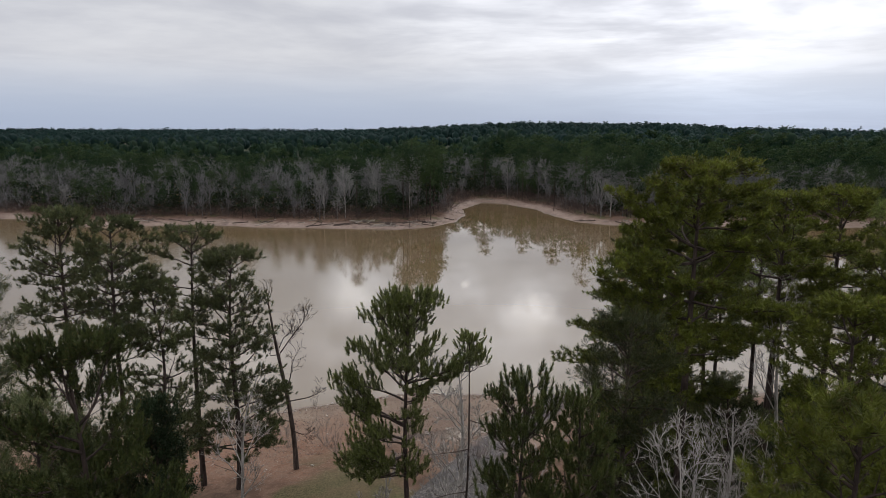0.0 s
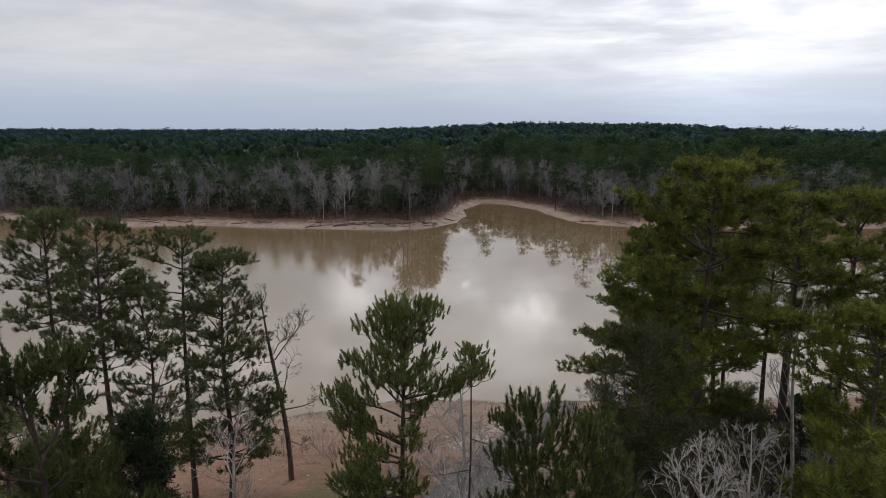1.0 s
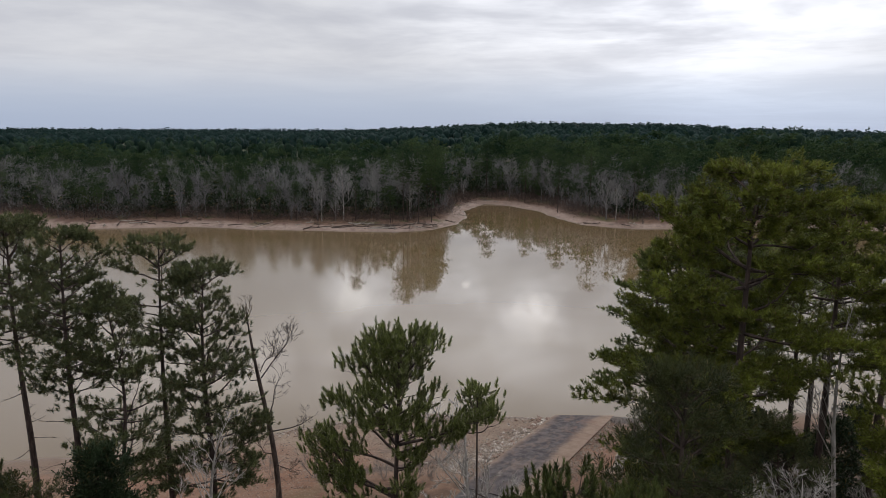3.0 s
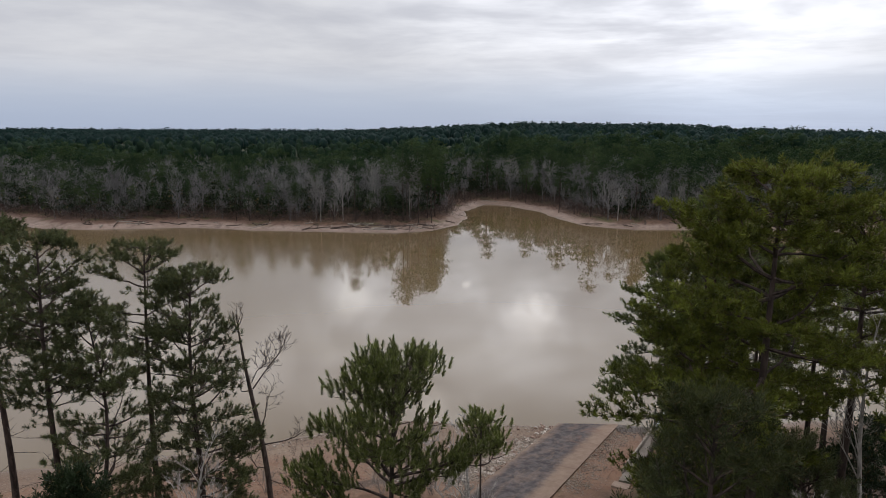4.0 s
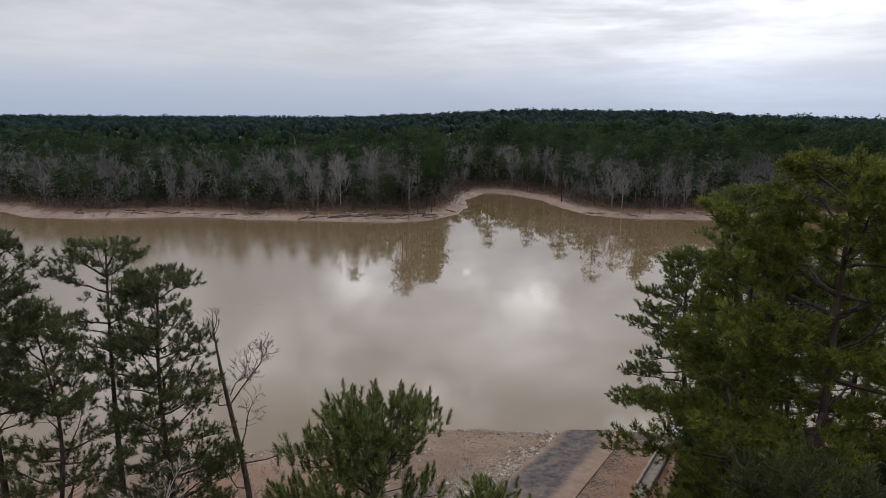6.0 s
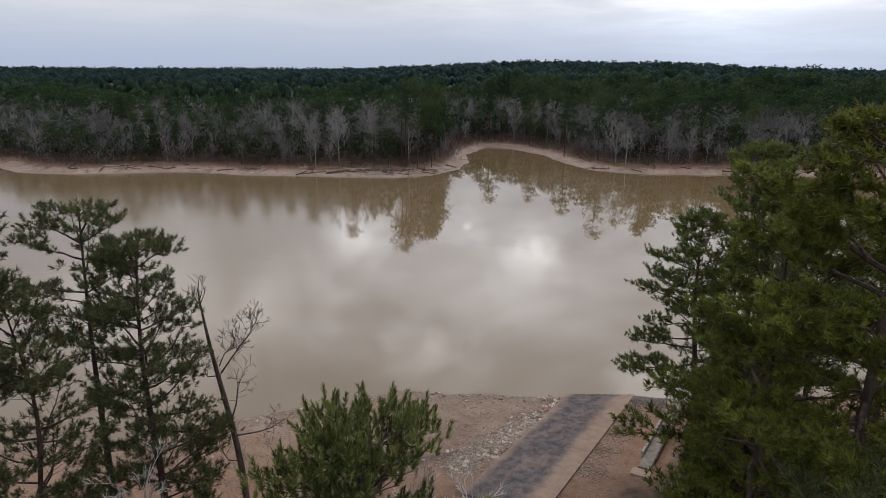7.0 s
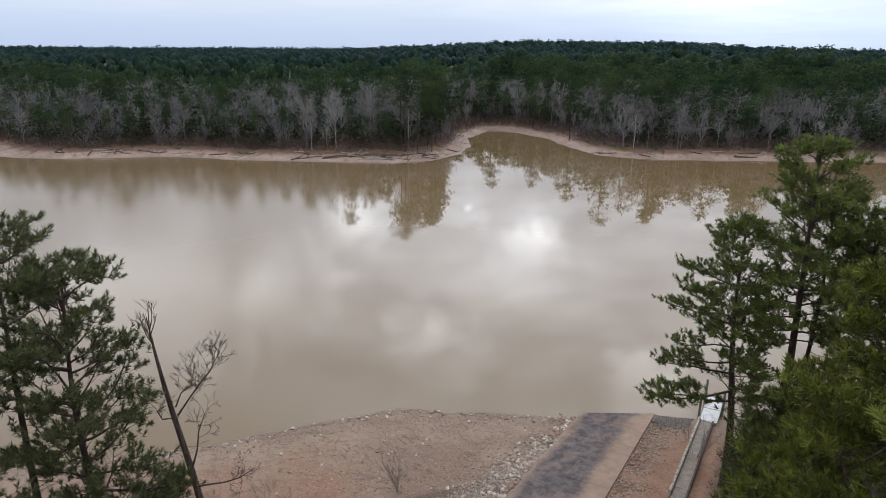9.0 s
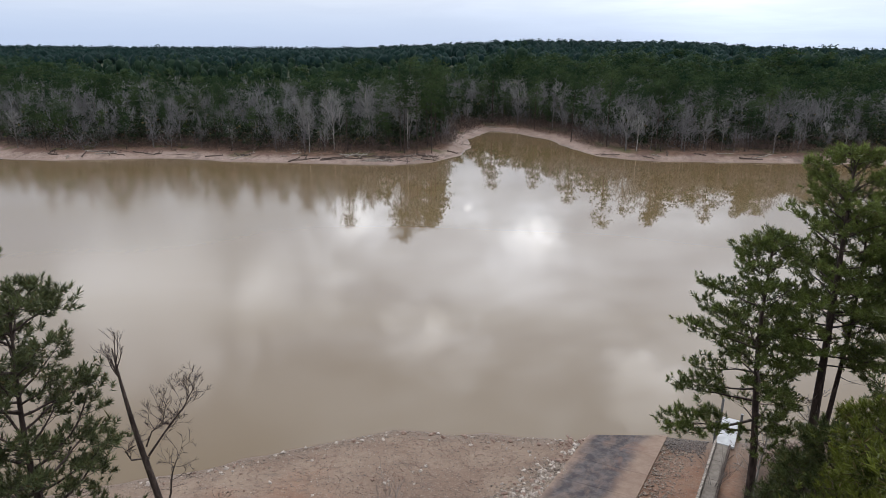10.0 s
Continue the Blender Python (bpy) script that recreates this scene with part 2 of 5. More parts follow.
    step = n.math("MULTIPLY", n.span(n.math("ABSOLUTE", n.math("ADD", step, 0.5)), 0.25, 0.75, 0.8, 0.0), n.math("MULTIPLY", n.span(x, -9.0, -6.5), n.span(x, 2.6, 4.0, 1.0, 0.0)))
    c = n.mix(step, c, (0.075, 0.056, 0.046))
    wet = n.span(z, 0.02, 0.22, 1.0, 0.0)
    c = n.mix(n.math("MULTIPLY", wet, 0.75), c, (0.125, 0.085, 0.06))
    rough = n.math("SUBTRACT", 0.95, n.math("MULTIPLY", wet, 0.45))
    h = n.math("ADD", n.math("MULTIPLY", mid, 0.6), n.math("MULTIPLY", fine, 0.4))
    n.out(n.surface(c, rough, n.bump(h, 0.7, 0.12), 0.2).outputs[0])
    return m


def water_material():
    """Silty brown water, almost still, with faint breaths of wind."""
    m, n = material("muddy_water")
    p = n.place((1, 0.45, 1))
    ripple = n.math("ADD", n.noise(1.1, 3.0, 0.6, p), n.math("MULTIPLY", n.noise(0.25, 2.0, 0.5, p), 0.8))
    calm = n.noise(0.018, 3.0, 0.5, n.place((0.6, 1.6, 1)), 0.6)
    silt = n.mix(n.span(calm, 0.35, 0.7), (0.118, 0.081, 0.039), (0.131, 0.095, 0.059))
    # a breath of wind ruffles the western arm
    wx, wy, wz = n.xyz(n.place())
    wind = n.math("ADD", n.span(n.math("ADD", wx, n.math("MULTIPLY", calm, 60.0)), -10.0, 30.0, 1.0, 0.0), n.span(calm, 0.5, 0.7, 0.0, 0.25), clamp=True)
    b = n.add("ShaderNodeBump")
    b.inputs["Distance"].default_value = 0.02
    n.put(b.inputs["Strength"], n.math("ADD", 0.09, n.math("MULTIPLY", wind, 0.18)))
    n.put(b.inputs["Height"], ripple)
    s = n.surface(silt, n.math("ADD", 0.025, n.math("MULTIPLY", wind, 0.10)), b.outputs[0], 0.5)
    s.inputs["IOR"].default_value = 1.333
    n.out(s.outputs[0])
    return m


def ramp_material(name, centre):
    """Pale concrete with a dark worn run down its middle. The run follows the slab's own length."""
    m, n = material(name)
    t = n.add("ShaderNodeTexCoord").outputs["Object"]
    x, y, z = n.xyz(t)
    mott = n.noise(1.6, 5.0, 0.65, t, 0.2)
    fine = n.noise(9.0, 4.0, 0.6, t)
    base = n.mix(n.span(mott, 0.35, 0.65), (0.186, 0.132, 0.100), (0.222, 0.160, 0.122))
    base = n.mix(n.span(fine, 0.5, 0.7, 0.0, 0.35), base, (0.15, 0.11, 0.085))
    across = n.math("ABSOLUTE", n.math("ADD", n.math("SUBTRACT", x, centre), n.math("MULTIPLY", n.math("SUBTRACT", n.noise(0.35, 4.0, 0.6, t), 0.5), 1.4)))
    dark = n.math("MULTIPLY", n.span(across, 1.2, 2.15, 1.0, 0.0), n.span(n.noise(1.3, 5.0, 0.65, n.vec(x, n.math("MULTIPLY", y, 0.3), z), 0.5), 0.30, 0.52, 0.6, 1.0))
    tar = n.mix(n.span(mott, 0.35, 0.7), (0.046, 0.042, 0.045), (0.090, 0.080, 0.080))
    tar = n.mix(n.span(n.noise(2.3, 5.0, 0.7, t, 0.5), 0.48, 0.7, 0.0, 0.5), tar, (0.115, 0.092, 0.080))
    c = n.mix(n.math("MULTIPLY", dark, 0.95), base, tar)
    silt = n.math("MULTIPLY", n.span(n.noise(0.5, 4.0, 0.65, t, 0.6), 0.5, 0.68), n.span(y, -9.0, -1.0, 0.1, 0.6))
    c = n.mix(silt, c, (0.165, 0.098, 0.072))
    n.out(n.surface(c, n.span(mott, 0.4, 0.6, 0.95, 0.8), n.bump(fine, 0.35, 0.02), 0.08).outputs[0])
    return m


def plain(name, a, b, scale=3.0, rough=0.8, bump=0.4, strewn=False):
    m, n = material(name)
    g = n.noise(scale, 5.0, 0.62, n.place(), 0.3)
    own = n.add("ShaderNodeNewGeometry").outputs["Random Per Island"] if strewn else n.add("ShaderNodeObjectInfo").outputs["Random"]
    f = n.math("ADD", n.math("MULTIPLY", n.span(g, 0.35, 0.65), 0.65), n.math("MULTIPLY", own, 0.35), clamp=True)
    n.out(n.surface(n.mix(f, a, b), rough, n.bump(g, bump, 0.03), 0.25).outputs[0])
    return m


GROUND, WATER = ground_material(), water_material()
RAMP = ramp_material("ramp_concrete", -0.8)
CONCRETE = plain("walkway_concrete", (0.115, 0.095, 0.075), (0.205, 0.175, 0.145))
STONE = plain("pale_stone", (0.15, 0.120, 0.098), (0.44, 0.380, 0.320), 5.0)
CHIPS = plain("pale_gravel", (0.070, 0.052, 0.041), (0.325, 0.265, 0.212), 5.0, strewn=True)
DARK_STONE = plain("wet_dark_stone", (0.045, 0.036, 0.031), (0.12, 0.095, 0.08), 5.0, 0.5)
RED_STONE = plain("red_stone", (0.13, 0.078, 0.058), (0.26, 0.18, 0.14), 5.0)
DOCK_WHITE = plain("dock_decking", (0.30, 0.30, 0.30), (0.42, 0.42, 0.41), 2.0, 0.6, 0.1)
STEEL = plain("weathered_steel", (0.07, 0.068, 0.066), (0.15, 0.145, 0.14), 8.0, 0.45, 0.1)
TWIGS = plain("bare_twigs", (0.13, 0.11, 0.095), (0.26, 0.225, 0.20), 0.4, 0.9, 0.0)
FAR_TWIGS = plain("far_bare_twigs", (0.066, 0.062, 0.062), (0.190, 0.182, 0.180), 0.15, 0.9, 0.0)
PALE_TWIGS = plain("pale_bare_twigs", (0.12, 0.113, 0.108), (0.26, 0.247, 0.236), 0.15, 0.9, 0.0)
BRUSH = plain("brown_brush", (0.040, 0.028, 0.024), (0.092, 0.062, 0.050), 0.3, 0.9, 0.0)


# ---- mesh helpers ----
def mesh_from(name, verts, faces, mat, smooth=False):
    me = bpy.data.meshes.new(name)
    me.from_pydata([tuple(v) for v in verts] if isinstance(verts, list) else verts.tolist(), [], faces if isinstance(faces, list) else faces.tolist())
    me.materials.append(mat)
    if smooth:
        me.polygons.foreach_set("use_smooth", [True] * len(me.polygons))
    me.update()
    return me


def part(name, me, parent, label=""):
    ob = new(name, me)
    ob.parent = parent
    return tagged(ob, label)


def tube(verts, faces, pts, radii, sides=6, cap=False):
    """A tapered limb along pts."""
    base = len(verts)
    pts = [Vector(p) for p in pts]
    for i, p in enumerate(pts):
        d = (pts[min(i + 1, len(pts) - 1)] - pts[max(i - 1, 0)]).normalized()
        a = d.cross(Vector((0.31, 0.95, 0.07))).normalized()
        b = d.cross(a)
        for k in range(sides):
            s = 2 * math.pi * k / sides
            verts.append(p + (a * math.cos(s) + b * math.sin(s)) * radii[i])
    for i in range(len(pts) - 1):
        for k in range(sides):
            q = (k + 1) % sides
            faces.append((base + i * sides + k, base + i * sides + q, base + (i + 1) * sides + q, base + (i + 1) * sides + k))
    if cap:
        faces.append(tuple(base + (len(pts) - 1) * sides + k for k in range(sides)))


def tufts(rng, where, along, size, blades, width, spread=0.5, brush=0.75):
    """Stiff sprays of twigs: each is a shoot with thin blades set all along it."""
    where, along, size = np.asarray(where), np.asarray(along), np.asarray(size)
    n = len(where) * blades
    d = along / np.linalg.norm(along, axis=1, keepdims=True)
    d = np.repeat(d, blades, 0)
    s = np.repeat(size, blades)
    o = rng.normal(size=(n, 3))
    o -= d * (o * d).sum(1, keepdims=True)
    o /= np.linalg.norm(o, axis=1, keepdims=True)
    u = rng.uniform(0, 1, n)
    out = d * (0.35 + 0.65 * u)[:, None] + o * (spread * (1.3 - 0.7 * u))[:, None]
    out /= np.linalg.norm(out, axis=1, keepdims=True)
    base = np.repeat(where, blades, 0) + d * (s * brush * (u - 0.4))[:, None]
    side = np.cross(out, rng.normal(size=(n, 3)))
    side /= np.linalg.norm(side, axis=1, keepdims=True)
    side *= width * 0.5
    tip = base + out * (s * rng.uniform(0.46, 0.68, n))[:, None]
    v = np.stack([base, tip - side, tip + side], 1).reshape(-1, 3)
    f = np.arange(n * 3).reshape(-1, 3)
    return v, f


def needles(rng, where, along, size, blades, width, pointed=True, splay=(78, 20), stocky=False):
    """Pine shoots: an upright brush of needles, splayed wide at its foot and closing to a point at its tip."""
    where, along, size = np.asarray(where), np.asarray(along), np.asarray(size)
    n = len(where) * blades
    d = along / np.linalg.norm(along, axis=1, keepdims=True)
    d = np.repeat(d, blades, 0)
    s = np.repeat(size, blades)
    o = rng.normal(size=(n, 3))
    o -= d * (o * d).sum(1, keepdims=True)
    o /= np.linalg.norm(o, axis=1, keepdims=True)
    u = rng.uniform(0, 1, n)
    open_ = np.radians(splay[0] + (splay[1] - splay[0]) * u + rng.normal(size=n) * 9)
    out = d * np.cos(open_)[:, None] + o * np.sin(open_)[:, None]
    base = np.repeat(where, blades, 0) + d * (s * (0.88 if stocky else 0.62) * (u - 0.25))[:, None]
    side = np.cross(out, rng.normal(size=(n, 3)))
    side /= np.linalg.norm(side, axis=1, keepdims=True)
    side *= width * 0.5
    tip = base + out * (s * (rng.uniform(0.30, 0.42, n) if stocky else rng.uniform(0.42, 0.60, n)))[:, None]
    if pointed:
        v = np.stack([base - side, base + side, tip], 1)
    else:
        v = np.stack([base, tip - side, tip + side], 1)
    return v.reshape(-1, 3), np.arange(n * 3).reshape(-1, 3)


def leaf_clumps(rng, where, size, leaves, width):
    """Rounded clumps of broad leaf blades, for crowns seen from afar."""
    where = np.asarray(where)
    n = len(where) * leaves
    o = rng.normal(size=(n, 3))
    o /= np.linalg.norm(o, axis=1, keepdims=True)
    o[:, 2] = np.abs(o[:, 2]) * 0.9 - 0.15
    side = np.cross(o, rng.normal(size=(n, 3)))
    side /= np.linalg.norm(side, axis=1, keepdims=True)
    base = np.repeat(where, leaves, 0) + o * size * 0.25
    tip = base + o * size * rng.uniform(0.5, 0.8, n)[:, None]
    v = np.stack([base - side * width * 0.5, base + side * width * 0.5, tip], 1).reshape(-1, 3)
    return v, np.arange(n * 3).reshape(-1, 3)


def limb_path(rng, start, azimuth, length, rise, curl, steps=5):
    """A bough that leaves the stem at an angle and lifts towards its tip."""
    pts = [Vector(start)]
    a, e = azimuth, rise
    for i in range(steps):
        step = length / steps
        a += rng.normal() * 0.16
        e += curl / steps + rng.normal() * 0.10
        pts.append(pts[-1] + Vector((math.cos(a) * math.cos(e), math.sin(a) * math.cos(e), math.sin(e))) * step)
    return pts


def along_path(pts, u):
    k = min(int(u * (len(pts) - 1)), len(pts) - 2)
    f = u * (len(pts) - 1) - k
    return pts[k].lerp(pts[k + 1], f), (pts[k + 1] - pts[k]).normalized()


def pine(seed, x, y, z, height, crown, radius, girth=0.17, lean=(0, 0), foliage=None, bark=None, whorls=15, per=(2, 4), fill=1.0, gap=0.30, tuft=0.36, blades=22, width=0.022, wide=0.35, rise=(0.02, 0.75), stubs=6, label="", facing=None, pull=0.6, least=0.22, upright=0.8, dense=1.5, flat=1.0, extra=(), pointed=False, splay=(78, 20), stocky=False, name="pine_tree", category="pine tree"):
    """A pine: tapered stem, whorls of boughs that each are a part, and a crown of needle shoots that sit on side twigs, so that
    every bough carries a plate of foliage. crown: the share of the height without live boughs. wide: how far up the crown it is
    widest. facing: an azimuth towards which the low boughs are longer. extra: further boughs as (share of the crown, azimuth, length)."""
    rng = np.random.default_rng(seed)
    top = tagged(new(name), label or "tall pine with dark bark and an open green crown", category, "pines on the near shore")
    top.location = (x, y, z)
    steps = 12
    stem = []
    wob = rng.normal(size=(3, 2)) * 0.10
    for i in range(steps + 1):
        u = i / steps
        stem.append(Vector((lean[0] * u + wob[0][0] * math.sin(3 * u) + wob[1][0] * math.sin(7 * u), lean[1] * u + wob[0][1] * math.sin(3 * u) + wob[1][1] * math.sin(7 * u), height * u)))
    v, f = [], []
    tube(v, f, [Vector((stem[0].x, stem[0].y, -0.4))] + stem, [girth * 1.5, girth * 1.25] + [girth * (1 - 0.9 * (i / steps) ** 1.15) + 0.012 for i in range(1, steps + 1)], 9)
    part("trunk", mesh_from("trunk", v, f, bark or PINE_BARK, True), top)
    spots, ways, sizes = [], [], []
    up = Vector((0, 0, 1))

    def shoot(p, d, big=1.0):
        spots.append(tuple(p))
        ways.append(tuple(d * 0.55 + up * upright + Vector(rng.normal(size=3) * 0.24)))
        sizes.append(tuft * big * rng.uniform(0.7, 1.2))

    plan = []
    turn = rng.uniform(0, 6.28)
    for i in range(whorls):
        u = min(0.985, max(0.0, (i + rng.uniform(-0.25, 0.25)) / (whorls - 1)))
        many = int(rng.integers(per[0], per[1] + 1))
        turn += 1.1
        for k in range(many):
            a = turn + 6.283 * k / many + rng.normal() * 0.3
            span = 1.04 - wide if u > wide else wide + 0.30
            bulge = max(least, math.sqrt(max(0.0, 1 - (abs(u - wide) / span) ** 2.2)))
            length = radius * bulge * rng.uniform(0.66, 1.08)
            if facing is not None:
                length *= max(0.18, 1 + pull * (1 - u) ** 0.7 * math.cos(a - radians(facing)))
            plan.append((u + rng.normal() * 0.01, a, length))
    plan += [(u, radians(a), length) for u, a, length in extra]
    for u, a, length in plan:
        u = min(0.985, max(0.0, u))
        start, _ = along_path(stem, crown + (0.985 - crown) * u)
        pitch = rise[0] + (rise[1] - rise[0]) * u ** 1.5 + rng.normal() * 0.13
        pts = limb_path(rng, start, a, length, pitch, 0.25, 6)
        for q in pts:
            q.z = min(q.z, height - 0.15 - 0.42 * ((q.x - lean[0]) ** 2 + (q.y - lean[1]) ** 2) / max(radius, 1.0))
        v, f = [], []
        thick = 0.016 + 0.014 * length
        tube(v, f, pts, [thick * (1 - 0.82 * k / 6) for k in range(7)], 5)
        count = max(3, int((1.2 + length * 4.2) * fill * rng.uniform(0.8, 1.2)))
        hand = 1 if rng.uniform() < 0.5 else -1
        for j in range(count):
            s = 0.25 + 0.75 * (j + rng.uniform(0.1, 0.9)) / count
            p, d = along_path(pts, min(s, 0.999))
            hand = -hand
            yaw = math.atan2(d.y, d.x) + hand * rng.uniform(0.45, 1.15)
            reach = (0.26 + 0.30 * length * (1.1 - 0.75 * s)) * rng.uniform(0.65, 1.2)
            twig = limb_path(rng, p, yaw, reach, 0.14 + 0.3 * u * flat + rng.normal() * 0.26 * flat, 0.35 * flat, 2)
            tube(v, f, twig, [0.014, 0.010, 0.005], 3)
            ends = max(1, int(reach * 0.75 / gap + rng.uniform(0.2, 1.0)))
            for k in range(ends):
                q, e = along_path(twig, min(0.999, 1 - 0.72 * k / ends))
                shoot(q + up * 0.03, e, 1.1)
                for _ in range(int(rng.poisson(dense))):
                    shoot(q + Vector((rng.normal() * 0.45 * tuft, rng.normal() * 0.45 * tuft, rng.normal() * 0.25 * tuft * flat + 0.03)), e)
        p, d = along_path(pts, 0.999)
        shoot(p, d, 1.1)
        shoot(along_path(pts, 0.9)[0], d)
        part("bough", mesh_from("bough", v, f, bark or PINE_BARK), top)
    for i in range(5):
        shoot(stem[-1] + Vector((rng.normal() * 0.10, rng.normal() * 0.10, 0.12 - 0.16 * i)), up)
    for i in range(stubs):
        start, _ = along_path(stem, crown * rng.uniform(0.45, 0.99))
        v, f = [], []
        path = limb_path(rng, start, rng.uniform(0, 6.28), rng.uniform(0.6, 2.0), rng.uniform(-0.3, 0.3), 0.2, 3)
        tube(v, f, path, [0.026, 0.019, 0.012, 0.005], 4)
        for k in range(3):
            p, d = along_path(path, rng.uniform(0.4, 0.98))
            tube(v, f, limb_path(rng, p, rng.uniform(0, 6.28), rng.uniform(0.2, 0.6), rng.uniform(-0.3, 0.6), 0.2, 2), [0.010, 0.007, 0.003], 3)
        part("dead_bough", mesh_from("dead_bough", v, f, DEAD_BARK), top, "bare dead bough")
    v, f = needles(rng, spots, ways, sizes, blades, width, pointed, splay, stocky)
    part("crown", mesh_from("crown", v, f, foliage or PINE_GREEN), top)
    return top


def bare_branches(rng, verts, faces, start, way, length, radius, level, sides, spread, twist=0.25, thin=0.008, kids=(3, 5)):
    """Forking leafless branches; the last twigs are single blades."""
    if level == 0:
        d = Vector(way).normalized()
        a = d.cross(Vector(rng.normal(size=3))).normalized() * thin
        k = len(verts)
        verts.extend((Vector(start) - a, Vector(start) + a, Vector(start) + (d + Vector((0, 0, 0.15))) * length))
        faces.append((k, k + 1, k + 2))
        return
    steps = 4 if level > 1 else 2
    pts = [Vector(start)]
    d = Vector(way).normalized()
    for i in range(steps):
        d = (d + Vector(rng.normal(size=3)) * twist * 0.5 + Vector((0, 0, 0.08))).normalized()
        pts.append(pts[-1] + d * (length / steps))
    tube(verts, faces, pts, [max(thin, radius * (1 - 0.75 * i / steps)) for i in range(steps)] + [thin * 0.6], sides if level > 1 else 3)
    for i in range(int(rng.integers(kids[0], kids[1] + 1))):
        u = rng.uniform(0.3, 0.98)
        p, e = along_path(pts, u)
        o = Vector(rng.normal(size=3)).normalized()
        side = (o - e * o.dot(e)).normalized()
        bare_branches(rng, verts, faces, p, e + side * spread * rng.uniform(0.7, 1.3), length * rng.uniform(0.42, 0.68) * (1.15 - 0.5 * u), radius * 0.5 * (1.1 - 0.5 * u), level - 1, max(3, sides - 1), spread, twist, thin, (kids[0] + 3, kids[1] + 4) if level == 2 else kids)


def bare_tree(seed, x, y, z, height, girth=0.12, bark=None, forks=9, level=3, lean=(0, 0), spread=0.8, first=0.3, label="", name="bare_tree", category="bare tree", group="", kids=(3, 5), thin=0.008, twist=0.25, reach=0.42):
    """A leafless tree: stem and boughs, each bough a part with its twigs."""
    rng = np.random.default_rng(seed)
    top = tagged(new(name), label or "leafless tree with pale grey branches", category, group)
    top.location = (x, y, z)
    steps = 9
    wob = rng.normal(size=2) * height * 0.012
    stem = [Vector((lean[0] * (i / steps) ** 1.2 + wob[0] * math.sin(6 * i / steps), lean[1] * (i / steps) ** 1.2 + wob[1] * math.sin(5 * i / steps), height * i / steps)) for i in range(steps + 1)]
    v, f = [], []
    tube(v, f, [stem[0] - Vector((0, 0, 0.3))] + stem, [girth * 1.3, girth * 1.15] + [girth * (1 - 0.5 * i / steps - 0.42 * (i / steps) ** 4) + thin * 0.5 for i in range(1, steps + 1)], 8)
    part("trunk", mesh_from("trunk", v, f, bark or GREY_BARK, True), top)
    for i in range(forks):
        u = first + (0.97 - first) * (i + rng.uniform(0, 0.8)) / forks
        p, d = along_path(stem, u)
        a = rng.uniform(0, 6.28)
        v, f = [], []
        bare_branches(rng, v, f, p, d + Vector((math.cos(a), math.sin(a), 0.15)) * spread, height * reach * (1.12 - 0.75 * u) * rng.uniform(0.6, 1.15), girth * 0.55 * (1.05 - 0.8 * u), level, 5, spread, twist, thin, kids)
        part("bough", mesh_from("bough", v, f, bark or GREY_BARK), top)
    return top


# ---- land and lake ----
NEAR_SHORE = [(-900, 30), (-300, 40), (-120, 46), (-60, 49.5), (-32, 52.6), (-22, 55.0), (-16, 56.9), (-11, 59.1), (-3.8, 61.9), (2, 61.3), (8, 61.0), (15, 61.4), (19, 60.6), (36, 63), (60, 65), (120, 62), (300, 50), (900, 40)]
FAR_SHORE = [(-900, 260), (-300, 215), (-170, 196), (-126, 187.5), (-108, 174.5), (-94, 172.7), (-80, 175), (-69, 177.8), (-52, 173.2), (-34, 171.4), (-13.5, 170), (-5.2, 174.2), (2.0, 184), (4.9, 198), (4.6, 215.5), (12.5, 236), (18.4, 233.4), (28.5, 216), (32.8, 195), (37.5, 184.2), (48, 178.6), (68, 177.6), (103, 176.8), (160, 181), (300, 205), (900, 250)]


def bank(line, x, y):
    """Distance from a shore line; positive on the side of larger y."""
    best = np.full(x.shape, 1e9)
    for (ax, ay), (bx, by) in zip(line, line[1:]):
        ux, uy = bx - ax, by - ay
        t = np.clip(((x - ax) * ux + (y - ay) * uy) / (ux * ux + uy * uy), 0, 1)
        best = np.minimum(best, np.hypot(x - ax - t * ux, y - ay - t * uy))
    over = y - np.interp(x, [p[0] for p in line], [p[1] for p in line])
    return np.where(over >= 0, best, -best)


def waves(x, y, size, seed):
    """Soft uneven relief from a few crossed waves."""
    rng = np.random.default_rng(seed)
    out = np.zeros_like(x)
    for i in range(7):
        a, p, k = rng.uniform(0, 6.28), rng.uniform(0, 6.28), rng.uniform(0.6, 1.8) * 6.28 / size
        out += np.sin((x * math.cos(a) + y * math.sin(a)) * k + p)
    return out / 7


RAMP_WAY = Vector((0.478, 0.878, 0))


